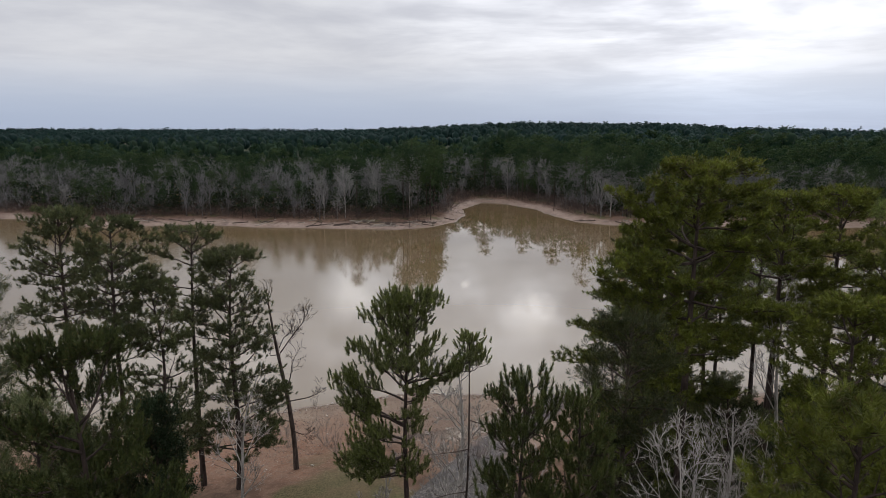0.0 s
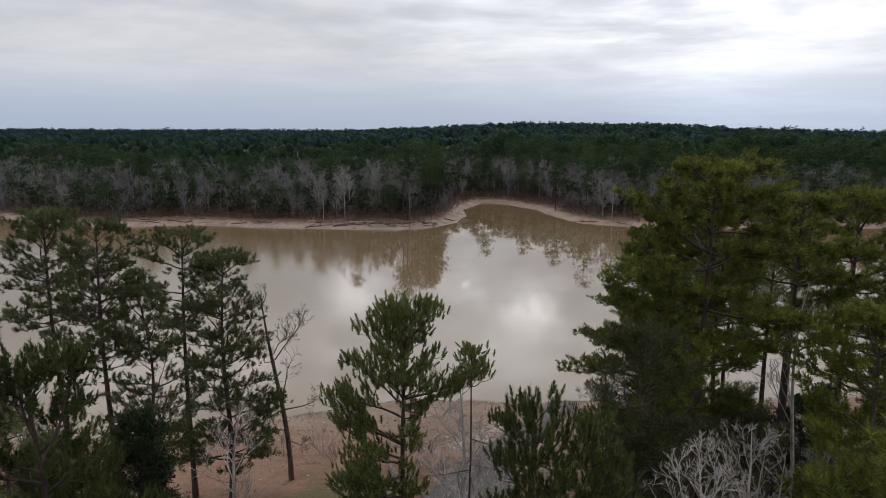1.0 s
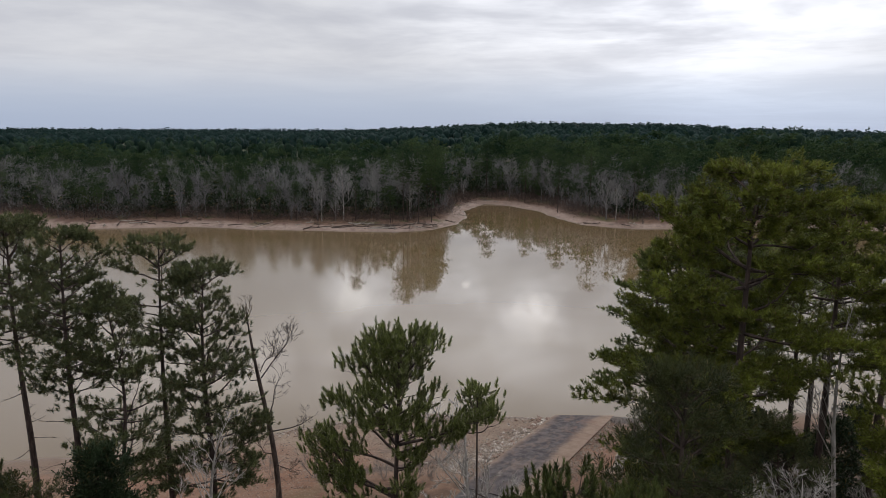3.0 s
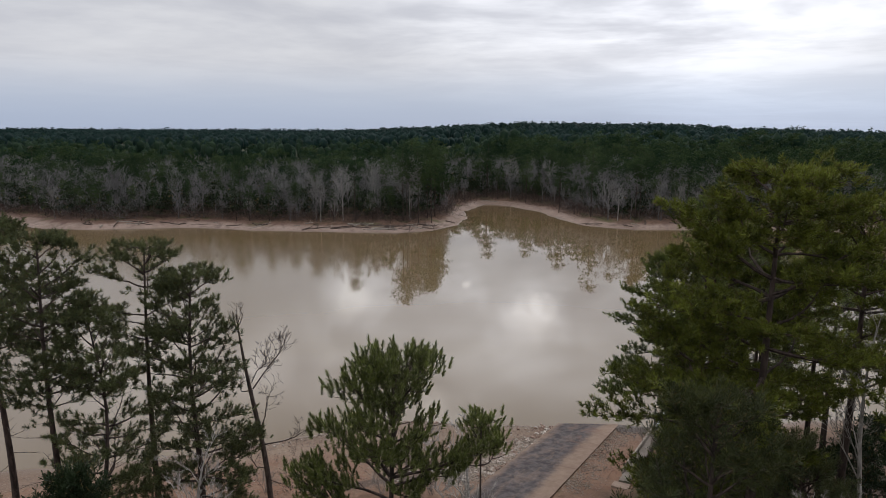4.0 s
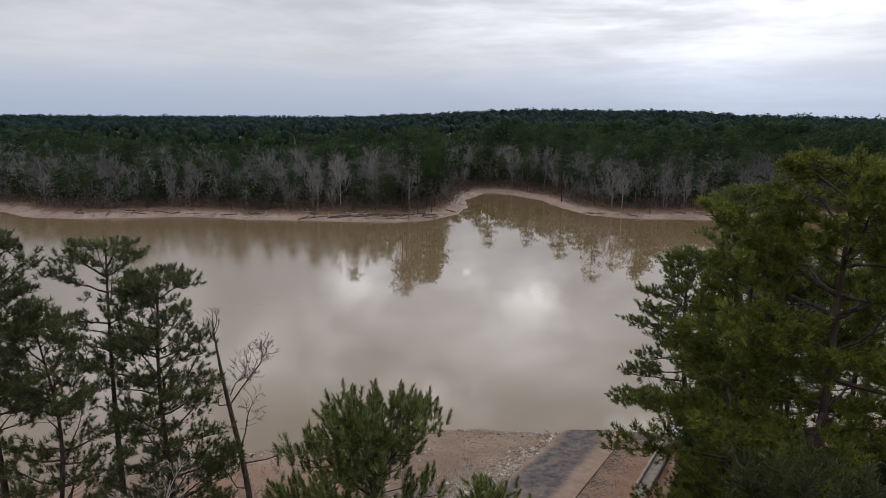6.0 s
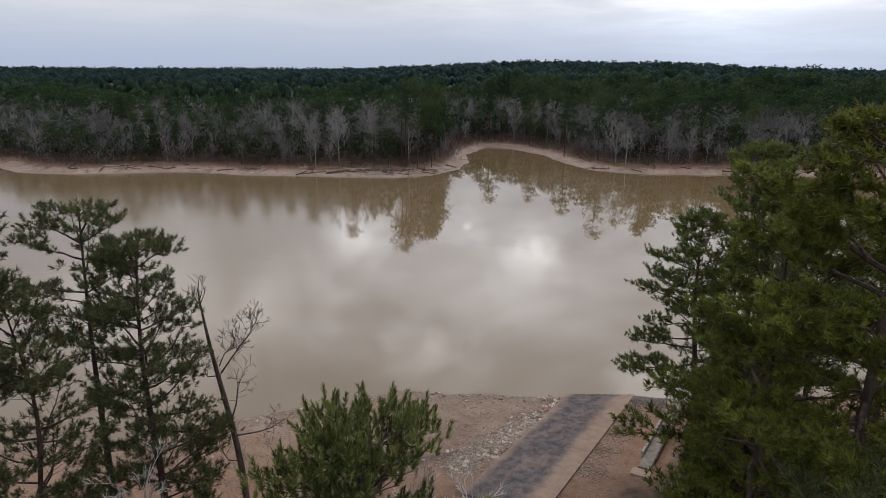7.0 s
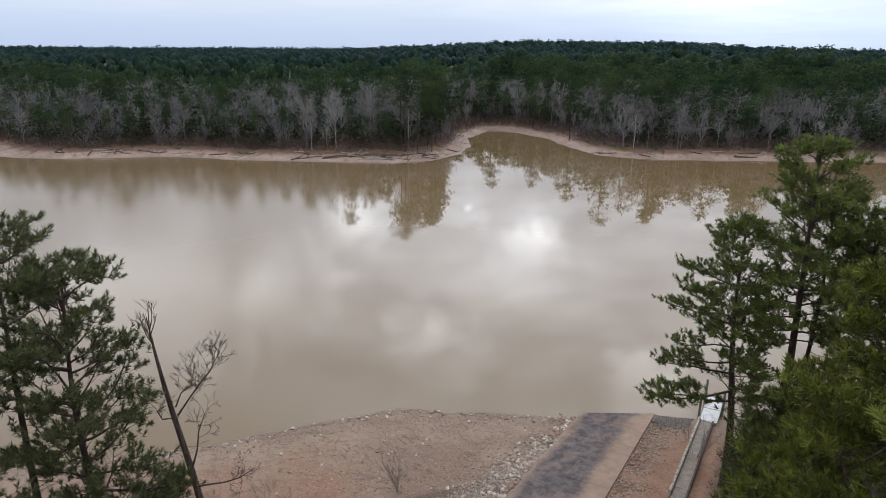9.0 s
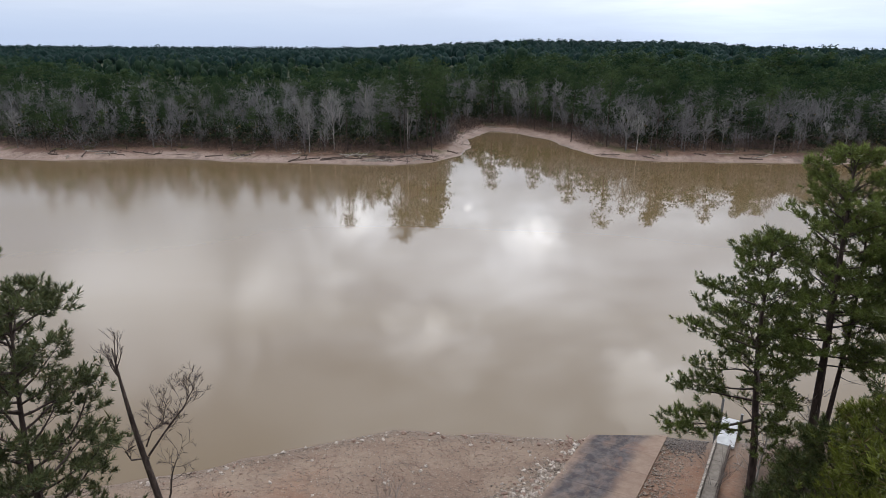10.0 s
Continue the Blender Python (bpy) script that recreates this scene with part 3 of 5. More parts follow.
def land_height(x, y):
    near, far = -bank(NEAR_SHORE, x, y), bank(FAR_SHORE, x, y)
    near = near + waves(x, y, 5.0, 8) * 0.55
    far = far + waves(x, y, 9.0, 9) * 0.9
    shore = np.where(near > 0, 0.14 * np.minimum(near, 17) + 0.035 * np.clip(near - 17, 0, 40), 0.16 * near)
    beach = np.where(far > 0, 0.19 * np.minimum(far, 7) + 0.035 * np.clip(far - 7, 0, 75), 0.22 * far)
    h = np.maximum(shore, beach)
    h = np.maximum(h, -3.0)
    rough = np.clip(h / 1.2, 0, 1)
    h = h + rough * (waves(x, y, 6, 1) * 0.16 + waves(x, y, 1.7, 2) * 0.035)
    # low hills behind the far woods
    ridge = np.exp(-(np.abs(x - 170) / 250) ** 3) * np.clip((y - 380) / 450, 0, 1) * 13.5
    west = np.exp(-((x + 700) / 420) ** 2) * np.clip((y - 500) / 700, 0, 1) * 3
    distant = np.clip((y - 1300) / 1200, 0, 1) * 1
    back = np.clip((-y - 40) / 300, 0, 1) * 10
    return h + (ridge + west + np.maximum(distant - ridge, 0) + waves(x, y, 300, 4) * np.clip((y - 260) / 400, 0, 1) * 2.5) * (far > 60) + back * (near > 0)


def stations(stops):
    out = []
    for (a, step), (b, _) in zip(stops, stops[1:]):
        out += list(np.arange(a, b, step))
    return np.array(out + [stops[-1][0]])


gx = stations([(-4200, 350), (-1050, 60), (-330, 14), (-150, 4), (-62, 1.5), (-34, 0.6), (34, 1.5), (64, 4), (152, 14), (334, 60), (1054, 350), (4200, 1)])
gy = stations([(-1500, 200), (-300, 30), (-60, 6), (0, 2), (30, 0.6), (64.2, 3), (160, 1.3), (262, 8), (420, 40), (1100, 150), (4400, 1)])
X, Y = np.meshgrid(gx, gy)
Z = land_height(X, Y)
# the road bed is cut level with the ramp
ramp_t = (X - 12.65) * RAMP_WAY.x + (Y - 61.4) * RAMP_WAY.y
ramp_s = (X - 12.65) * RAMP_WAY.y - (Y - 61.4) * RAMP_WAY.x
def ramp_level(y):
    """The ramp falls straight towards the lake; above it the lane is nearly level."""
    return 0.145 * np.clip(61.4 - y, -20, 17) + 0.03 * np.clip(44.4 - y, 0, 60)


bed = ramp_level(Y) - 0.10
mask = np.clip((3.3 - np.abs(ramp_s)) / 1.0, 0, 1) * ((ramp_t > -70) & (ramp_t < 4))
Z = Z * (1 - mask) + bed * mask
nx, ny = len(gx), len(gy)
idx = np.arange(nx * ny).reshape(ny, nx)
quads = np.stack([idx[:-1, :-1], idx[:-1, 1:], idx[1:, 1:], idx[1:, :-1]], -1).reshape(-1, 4)
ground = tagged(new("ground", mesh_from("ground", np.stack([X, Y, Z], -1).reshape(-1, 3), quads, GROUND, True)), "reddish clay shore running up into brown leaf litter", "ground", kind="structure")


def height_at(x, y):
    i, j = min(max(int(np.searchsorted(gx, x)) - 1, 0), nx - 2), min(max(int(np.searchsorted(gy, y)) - 1, 0), ny - 2)
    u, v = (x - gx[i]) / (gx[i + 1] - gx[i]), (y - gy[j]) / (gy[j + 1] - gy[j])
    return float((Z[j, i] * (1 - u) + Z[j, i + 1] * u) * (1 - v) + (Z[j + 1, i] * (1 - u) + Z[j + 1, i + 1] * u) * v)


lake = [(-900, 20), (900, 20), (900, 300), (-900, 300)]
water = tagged(new("water", mesh_from("water", [(x, y, 0.0) for x, y in lake], [(0, 1, 2, 3)], WATER)), "still silty brown lake water mirroring the clouds", "lake", kind="structure")


# ---- boat ramp, walkway and floating dock ----
def slab(x0, x1, y0, y1, z0, z1, bevel=0.02):
    bm = bmesh.new()
    bmesh.ops.create_cube(bm, size=1.0, matrix=Matrix.Translation(((x0 + x1) / 2, (y0 + y1) / 2, (z0 + z1) / 2)) @ Matrix.Diagonal((x1 - x0, y1 - y0, z1 - z0, 1)))
    if bevel:
        bmesh.ops.bevel(bm, geom=bm.edges[:], offset=bevel, segments=1, affect="EDGES")
    return bm


def finish(bm, name, mat):
    me = bpy.data.meshes.new(name)
    bm.to_mesh(me)
    bm.free()
    me.materials.append(mat)
    return me


def along_axis(x, y, z, grade):
    """A frame whose y runs down towards the lake along the ramp's line, falling by grade."""
    yaw = math.degrees(math.atan2(-RAMP_WAY.x, RAMP_WAY.y))
    return pose(x, y, z, 0, 0, yaw) @ pose(0, 0, 0, -math.degrees(math.atan(grade)))


ramp = tagged(new("boat_ramp"), "worn concrete boat ramp sloping into the lake, dark down its middle", "boat ramp")
ramp.matrix_world = along_axis(12.65, 61.4, 0.0, 0.0)
FALL = Matrix(((1, 0, 0, 0), (0, 1, 0, 0), (0.145 * RAMP_WAY.x, -0.145 * RAMP_WAY.y, 1, 0), (0, 0, 0, 1)))
for k in range(8):
    a = 4.0 - 3.0 * k
    bm = slab(-2.7, 2.15, a - 2.994, a, -0.22, 0.03 - 0.002 * (k % 2), 0.012)
    bm.transform(FALL)
    part("concrete_panel", finish(bm, "concrete_panel", RAMP), ramp)
road = tagged(new("road"), "dark worn asphalt lane leading down to the ramp", "road", kind="structure")
ASPHALT = plain("old_asphalt", (0.032, 0.029, 0.028), (0.080, 0.070, 0.066), 1.2, 0.8, 0.5)
v, f = [], []
for i in range(24):
    t = -19.8 - i * 2.2
    for s in (-2.3, -1.2, 0, 1.2, 2.3):
        py = 61.4 + RAMP_WAY.y * t - RAMP_WAY.x * s
        v.append((12.65 + RAMP_WAY.x * t + RAMP_WAY.y * s, py, float(ramp_level(py)) + 0.02 - 0.012 * abs(s)))
    if i:
        b = i * 5
        f += [(b - 5 + k, b - 4 + k, b + 1 + k, b + k) for k in range(4)]
part("road_surface", mesh_from("road_surface", v, f, ASPHALT, True), road)

walkway = tagged(new("walkway"), "narrow concrete walkway with a raised kerb beside the ramp", "walkway")
walkway.matrix_world = along_axis(12.15, 48.4, 1.95, 0.115)
for k in range(5):
    part("deck_panel", finish(slab(-0.44, 0.28, 0.02 + 2.62 * k, 2.62 * (k + 1), -0.20, 0.02), "deck_panel", CONCRETE), walkway)
part("kerb", finish(slab(-0.62, -0.46, 1.6, 13.0, -0.35, 0.30, 0.03), "kerb", DRIFT_WOOD), walkway, "weathered grey timber kerb")
part("kerb", finish(slab(0.30, 0.41, 1.2, 13.0, -0.35, 0.22, 0.03), "kerb", DEAD_BARK), walkway, "dark weathered timber kerb")
part("apron", finish(slab(-0.72, 0.42, -0.95, 0.0, -0.30, -0.09), "apron", plain("sandy_concrete", (0.22, 0.155, 0.115), (0.29, 0.215, 0.165))), walkway, "sandy concrete apron")

dock = tagged(new("floating_dock"), "pale floating dock with grey steel posts on the lake", "dock")
dock.matrix_world = along_axis(18.45, 59.9, 0.42, 0.0)
for k in range(2):
    part("deck_section", finish(slab(-0.58, 0.58, 0.05 + 1.9 * k, 1.9 * (k + 1), -0.16, 0.0), "deck_section", DOCK_WHITE), dock)
    part("float", finish(slab(-0.42, 0.42, 0.2 + 1.9 * k, 1.9 * (k + 1) - 0.15, -0.55, -0.162, 0.05), "float", plain("float_black", (0.03, 0.03, 0.03), (0.06, 0.06, 0.06))), dock)
for s, t in ((-0.7, 0.4), (0.7, 2.0), (-0.7, 3.6)):
    v, f = [], []
    tube(v, f, [(s, t, -2.5), (s, t, 1.5)], [0.09, 0.09], 10, True)
    part("post", mesh_from("post", v, f, STEEL), dock, "grey steel post")


# ---- far woods ----
def far_pine_mesh(seed, height, crown, radius, clumps, blades, blade, width, heart=0.0):
    """Arrays of a pine for the far shore: stem (quads) and crown (triangles)."""
    rng = np.random.default_rng(seed)
    v, f = [], []
    lean = rng.normal(size=2) * 0.3
    tube(v, f, [(0, 0, -0.3), (lean[0] * 0.4, lean[1] * 0.4, height * 0.5), (lean[0], lean[1], height * 0.97)], [0.17, 0.12, 0.03], 4)
    # boughs end in flattened pads of foliage
    pads = max(6, clumps // 9)
    pu = np.sort(rng.uniform(0, 1, pads))
    shape = np.sqrt(np.clip(1 - (np.abs(pu - 0.4) / 0.68) ** 2.2, 0.06, 1))
    pa = np.arange(pads) * 2.4 + rng.normal(size=pads) * 0.5
    pr = radius * shape * rng.uniform(0.15, 0.95, pads)
    pick = rng.integers(0, pads, clumps)
    spill = 0.24 * radius
    where = np.stack([pr * np.cos(pa) + lean[0], pr * np.sin(pa) + lean[1], height * (crown + (0.97 - crown) * pu)], 1)[pick]
    where = where + rng.normal(size=(clumps, 3)) * (spill, spill, spill * 0.5)
    cv, cf = leaf_clumps(rng, where, blade, blades, width)
    if heart:
        bm = bmesh.new()
        bmesh.ops.create_icosphere(bm, subdivisions=1, radius=1.0)
        mid_z, half = height * (0.5 * crown + 0.46), height * (0.94 - crown) * 0.5
        hv = np.array([tuple(p.co) for p in bm.verts]) * (1 + rng.normal(size=(len(bm.verts), 1)) * 0.15) * (radius * heart, radius * heart, half) + (lean[0], lean[1], mid_z)
        hf = np.array([[p.index for p in q.verts] for q in bm.faces])
        bm.free()
        cv, cf = np.concatenate([cv, hv]), np.concatenate([cf, hf + len(cv)])
    return np.array([tuple(p) for p in v]), np.array(f), cv, cf


def far_bare_mesh(seed, height, limbs, level, kids, thin):
    """A hardwood for the far shore: a short bole that divides into limbs which fan out to a rounded crown."""
    rng = np.random.default_rng(seed)
    v, f = [], []
    fork = rng.uniform(0.24, 0.42)
    stem = [Vector((rng.normal() * 0.2 * i / 5, rng.normal() * 0.2 * i / 5, height * 0.86 * i / 5)) for i in range(6)]
    tube(v, f, stem, [0.16 * (1 - 0.85 * i / 5) + 0.02 for i in range(6)], 4)
    tv, tf = [], []
    for i in range(limbs):
        u = fork + (0.92 - fork) * (i + rng.uniform()) / limbs
        p, d = along_path(stem, u)
        a = 2.4 * i + rng.normal() * 0.4
        tilt = rng.uniform(0.35, 0.95) * (1.15 - 0.5 * u)
        way = Vector((math.cos(a) * math.sin(tilt), math.sin(a) * math.sin(tilt), math.cos(tilt)))
        bare_branches(rng, tv, tf, p, way, height * 0.50 * (1.12 - 0.62 * u) * rng.uniform(0.75, 1.1), 0.06, level, 3, 0.62, 0.22, thin, kids)
    return v, f, tv, tf


def spread_points(rng, x0, x1, y0, y1, gap, keep):
    """Jittered places, thinned by keep(x, y)."""
    xs, ys = np.meshgrid(np.arange(x0, x1, gap), np.arange(y0, y1, gap))
    xs = xs + rng.uniform(-0.48, 0.48, xs.shape) * gap
    ys = ys + rng.uniform(-0.48, 0.48, ys.shape) * gap
    xs, ys = xs.ravel(), ys.ravel()
    k = keep(xs, ys)
    return xs[k], ys[k]


def scattered(name, protos, xs, ys, low, high, mat, label, category, rng, sink=0.0, tall=None):
    """Many small repeats in one mesh."""
    zs = land_height(xs, ys) - sink
    vs, fs, base = [], [], 0
    pick = rng.integers(0, len(protos), len(xs))
    for k, (pv, pf) in enumerate(protos):
        m = pick == k
        n = int(m.sum())
        if not n:
            continue
        a, s = rng.uniform(0, 6.28, n), rng.uniform(low, high, n)
        if tall is not None:
            s = s * tall(xs[m], ys[m])
        c, q = np.cos(a)[:, None], np.sin(a)[:, None]
        out = np.stack([(pv[None, :, 0] * c - pv[None, :, 1] * q) * s[:, None] + xs[m][:, None], (pv[None, :, 0] * q + pv[None, :, 1] * c) * s[:, None] + ys[m][:, None], pv[None, :, 2] * s[:, None] + zs[m][:, None]], -1)
        vs.append(out.reshape(-1, 3))
        fs.append((pf[None] + (np.arange(n) * len(pv))[:, None, None]).reshape(-1, pf.shape[1]) + base)
        base += n * len(pv)
    v, f = np.concatenate(vs), np.concatenate(fs)
    me = bpy.data.meshes.new(name)
    me.vertices.add(len(v))
    me.vertices.foreach_set("co", v.ravel())
    k = f.shape[1]
    me.loops.add(f.size)
    me.loops.foreach_set("vertex_index", f.ravel())
    me.polygons.add(len(f))
    me.polygons.foreach_set("loop_start", np.arange(0, f.size, k))
    me.update(calc_edges=True)
    me.materials.append(mat)
    return tagged(new(name, me), label, category, kind="stuff")


def stature(x, y):
    """The wood is younger west of the cove, with taller groups in it."""
    return (0.76 + 0.24 * np.clip((x - 5) / 30, 0, 1)) * (1 + 0.22 * np.clip(waves(x, y, 40, 33) * 2.5, -0.6, 1))


wood = np.random.default_rng(77)
in_view = lambda x, y: np.abs(x) < 0.78 * y + 30

# the first rows behind the far beach, as trees of their own
front, crowns = [], []
for s in range(6):
    hgt = (17.5, 20, 22, 18.5, 21, 16)[s]
    sv, sf, cv, cf = far_pine_mesh(500 + s, hgt, (0.45, 0.55, 0.5, 0.35, 0.6, 0.3)[s], (2.6, 2.9, 3.2, 2.7, 2.6, 2.3)[s], 330, 7, 0.58, 0.19)
    tree = tagged(new("pine_tree"), "dark green pine in the wood behind the far beach", "pine tree", "pines on the far shore")
    part("trunk", mesh_from("trunk", sv, sf, PINE_BARK), tree)
    part("crown", mesh_from("crown", cv, cf, FAR_GREEN), tree)
    front.append(tree)
    crowns.append((cv, cf))
bare = []
for s in range(7):
    v, f, tv, tf = far_bare_mesh(600 + s, (12, 14, 10.5, 15, 11, 9, 13)[s], 12, 2, (6, 9), 0.021)
    tree = tagged(new("bare_tree"), "leafless grey hardwood at the edge of the far wood", "bare tree", "bare trees on the far shore")
    part("trunk", mesh_from("trunk", v, f, PALE_BARK if s == 3 else GREY_BARK), tree)
    part("crown", mesh_from("crown", tv, tf, PALE_TWIGS if s in (0, 3) else FAR_TWIGS), tree)
    bare.append(tree)


def edge_depth(x, y):
    return bank(FAR_SHORE, x, y)


def plant(protos, k, x, y, s):
    m = pose(x, y, float(land_height(np.array([x]), np.array([y]))[0]) - 0.1, 0, 0, wood.uniform(0, 360))
    ob = copy_thing(protos[k], m)
    ob.scale = (s, s, s * wood.uniform(0.92, 1.1))
    return ob


def clump(x, y):
    """Bare trees keep together in patches."""
    return min(0.9, max(0.06, 0.52 + 0.5 * math.exp(-((x + 25) / 8) ** 2) - 0.05 * (x < -50) - 0.5 * (-15.5 < x < 0) + 1.7 * float(waves(np.array([x]), np.array([y]), 30, 12)[0])))


def pick_bare(x):
    """Pale tall ones stand together on the point."""
    pale = math.exp(-((x + 25) / 9) ** 2) * 0.8 + 0.12
    return int(wood.choice((0, 3))) if wood.uniform() < pale else int(wood.choice((1, 2, 4, 5, 6)))


def vigour(x, y):
    """Tall groups stand out of a lower edge."""
    tall = float(waves(np.array([x]), np.array([y]), 34, 21)[0]) > 0.33
    return 1.5 if -15 < x < -1 else 1.2 if -30 < x < -24 or tall else 0.84


xs, ys = spread_points(wood, -150, 160, 168, 285, 3.9, lambda x, y: (edge_depth(x, y) > 7.0) & (edge_depth(x, y) < 15) & in_view(x, y))
for x, y in zip(xs, ys):
    if wood.uniform() < clump(x, y):
        plant(bare, pick_bare(x), x, y, wood.uniform(0.42, 0.92) * min(vigour(x, y), 1.15))
    else:
        plant(front, int(wood.integers(0, 6)), x, y, wood.uniform(0.38, 0.72) * vigour(x, y))
xs, ys = spread_points(wood, -160, 170, 168, 300, 5.4, lambda x, y: (edge_depth(x, y) > 15) & (edge_depth(x, y) < 34) & in_view(x, y))
back = []
for x, y in zip(xs, ys):
    if wood.uniform() < 0.6 * clump(x, y):
        plant(bare, pick_bare(x), x, y, wood.uniform(0.65, 1.0))
    elif float(edge_depth(np.array([x]), np.array([y]))[0]) > 20.5:
        back.append((x, y))
    else:
        plant(front, int(wood.integers(0, 6)), x, y, wood.uniform(0.55, 0.88) * vigour(x, y) * (0.82 if x < 5 else 1.0))
back = np.array(back)
scattered("second_rows", crowns, back[:, 0], back[:, 1], 0.55, 0.9, FAR_GREEN, "pine crowns in the rows behind the wood's edge", "woods", wood, 0.0, stature)
# single tall trees by the cove
for x, y, k, s in ((-8.5, 180.0, 2, 0.82), (-5.0, 182.5, 1, 0.86), (-11.5, 179.5, 4, 0.84), (40.5, 194.0, 2, 0.86), (13.5, 247.0, 1, 1.05), (33.5, 207.0, 0, 0.9), (26.0, 231.0, 3, 0.95), (52.0, 190.0, 4, 0.8), (66.0, 189.0, 1, 0.85)):
    plant(front, k, x, y, s)
for x, y, k, s in ((44.0, 188.0, 0, 0.95), (46.5, 187.0, 3, 0.7), (63.0, 186.5, 0, 0.8), (22.0, 244.0, 3, 0.9)):
    plant(bare, k, x, y, s)
for tree in front + bare:
    for o in (*tree.children_recursive, tree):
        bpy.data.objects.remove(o)

# behind them the wood is one mass
wood = np.random.default_rng(78)
mid = [far_pine_mesh(700 + s, h, c, r, 85, 4, 1.1, 0.58)[2:] for s, (h, c, r) in enumerate([(18.5, 0.5, 3.7), (20.5, 0.5, 3.9), (17.5, 0.4, 3.4), (21, 0.55, 3.8)])]
low = [far_pine_mesh(720 + s, h, 0.52, 3.7, 22, 3, 1.2, 1.1, 0.85)[2:] for s, h in enumerate((18, 20, 21))]
xs, ys = spread_points(wood, -330, 340, 170, 430, 5.2, lambda x, y: (edge_depth(x, y) > 34) & (edge_depth(x, y) < 100) & in_view(x, y))
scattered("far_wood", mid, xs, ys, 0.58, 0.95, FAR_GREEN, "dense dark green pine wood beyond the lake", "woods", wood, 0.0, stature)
upper = [far_pine_mesh(730 + s, h, 0.48, 3.2, 40, 4, 1.0, 0.6, 0.7)[2:] for s, h in enumerate((19, 20.5, 22))]
xs, ys = spread_points(wood, -420, 430, 250, 470, 6.5, lambda x, y: (edge_depth(x, y) > 100) & (edge_depth(x, y) < 190) & in_view(x, y))
scattered("upper_wood", upper, xs, ys, 0.72, 0.98, HAZED_UPPER_GREEN, "dark pine crowns further back in the wood", "woods", wood, 0.0, stature)
xs, ys = spread_points(wood, -900, 900, 300, 1150, 12.5, lambda x, y: (edge_depth(x, y) > 190) & in_view(x, y))
scattered("distant_wood", low, xs, ys, 0.8, 1.0, HAZED_DISTANT_GREEN, "distant dark pine wood on a low hill", "woods", wood)
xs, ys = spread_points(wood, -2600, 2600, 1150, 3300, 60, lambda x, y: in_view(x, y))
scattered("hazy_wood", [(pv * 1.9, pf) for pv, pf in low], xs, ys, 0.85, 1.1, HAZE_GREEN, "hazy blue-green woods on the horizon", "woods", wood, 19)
# grey crowns mixed into the wood
greys = []
for s in range(3):
    v, f, tv, tf = far_bare_mesh(640 + s, 15, 11, 1, (9, 12), 0.035)
    both = list(f) + [tuple(i + len(v) for i in q) for q in tf]
    greys.append((np.array([tuple(p) for p in v + tv]), np.array([(q[0], q[k], q[k + 1]) for q in both for k in range(1, len(q) - 1)])))
xs, ys = spread_points(wood, -200, 220, 180, 330, 5.6, lambda x, y: (edge_depth(x, y) > 14) & (edge_depth(x, y) < 80) & in_view(x, y))
scattered("bare_wood", greys, xs, ys, 0.55, 0.85, FAR_TWIGS, "leafless grey hardwoods among the far pines", "woods", wood)
# evergreen undergrowth
under = [far_pine_mesh(740 + s, h, 0.04, 1.9, 40, 4, 0.9, 0.5)[2:] for s, h in enumerate((4.5, 6.0, 7.5))]
xs, ys = spread_points(wood, -160, 170, 168, 320, 3.7, lambda x, y: (edge_depth(x, y) > 10.0) & (edge_depth(x, y) < 60) & in_view(x, y))
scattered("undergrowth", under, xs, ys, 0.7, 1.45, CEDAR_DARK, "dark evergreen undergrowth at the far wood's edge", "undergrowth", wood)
# brush under the edge of the wood
rng = np.random.default_rng(31)
shrub = []
for s in range(3):
    n = 40
    p = np.stack([rng.normal(size=n) * 0.7, rng.normal(size=n) * 0.7, rng.uniform(0.1, 1.6, n)], 1)
    shrub.append(tufts(rng, p, p * (1, 1, 0.4) + (0, 0, 0.8), np.full(n, 1.5), 2, 0.06, 0.7))
xs, ys = spread_points(wood, -150, 160, 168, 285, 2.2, lambda x, y: (edge_depth(x, y) > np.where(y > 192, 3.4, 5.9)) & (edge_depth(x, y) < 22) & in_view(x, y))
scattered("brush", shrub, xs, ys, 0.6, 1.5, BRUSH, "brown leafless brush along the far wood", "brush", wood)

thicket = [(pv * (1.3, 1.3, 2.1), pf) for pv, pf in shrub]
xs, ys = spread_points(wood, -150, 160, 168, 285, 4.2, lambda x, y: (edge_depth(x, y) > np.where(y > 192, 5.0, 7.5)) & (edge_depth(x, y) < 22) & in_view(x, y) & (waves(x, y, 22, 12) > 0.02))
scattered("thicket", thicket, xs, ys, 0.5, 1.4, FAR_TWIGS, "grey leafless thicket along the far wood", "thicket", wood)


# ---- trees of the near shore ----
def stand(x, y):
    return height_at(x, y)


def pine_to(seed, x, y, top, **kw):
    z = stand(x, y)
    return pine(seed, x, y, z, top - 0.6 - z, **kw)


# undergrown pines that fill the lower west slope, in the shaded needle colour
pine_to(66, -15.8, 17.2, 14.5, crown=0.15, radius=2.6, girth=0.14, whorls=15, per=(3, 4), fill=1.3, dense=2.2, gap=0.30, tuft=0.40, width=0.024, foliage=PINE_SHADED, label="dark pine crowded among taller pines")
pine_to(67, -7.7, 18.2, 13.0, crown=0.12, radius=2.4, girth=0.13, whorls=14, per=(3, 4), fill=1.3, dense=2.2, gap=0.30, tuft=0.40, width=0.024, foliage=PINE_SHADED, label="dark pine crowded among taller pines")
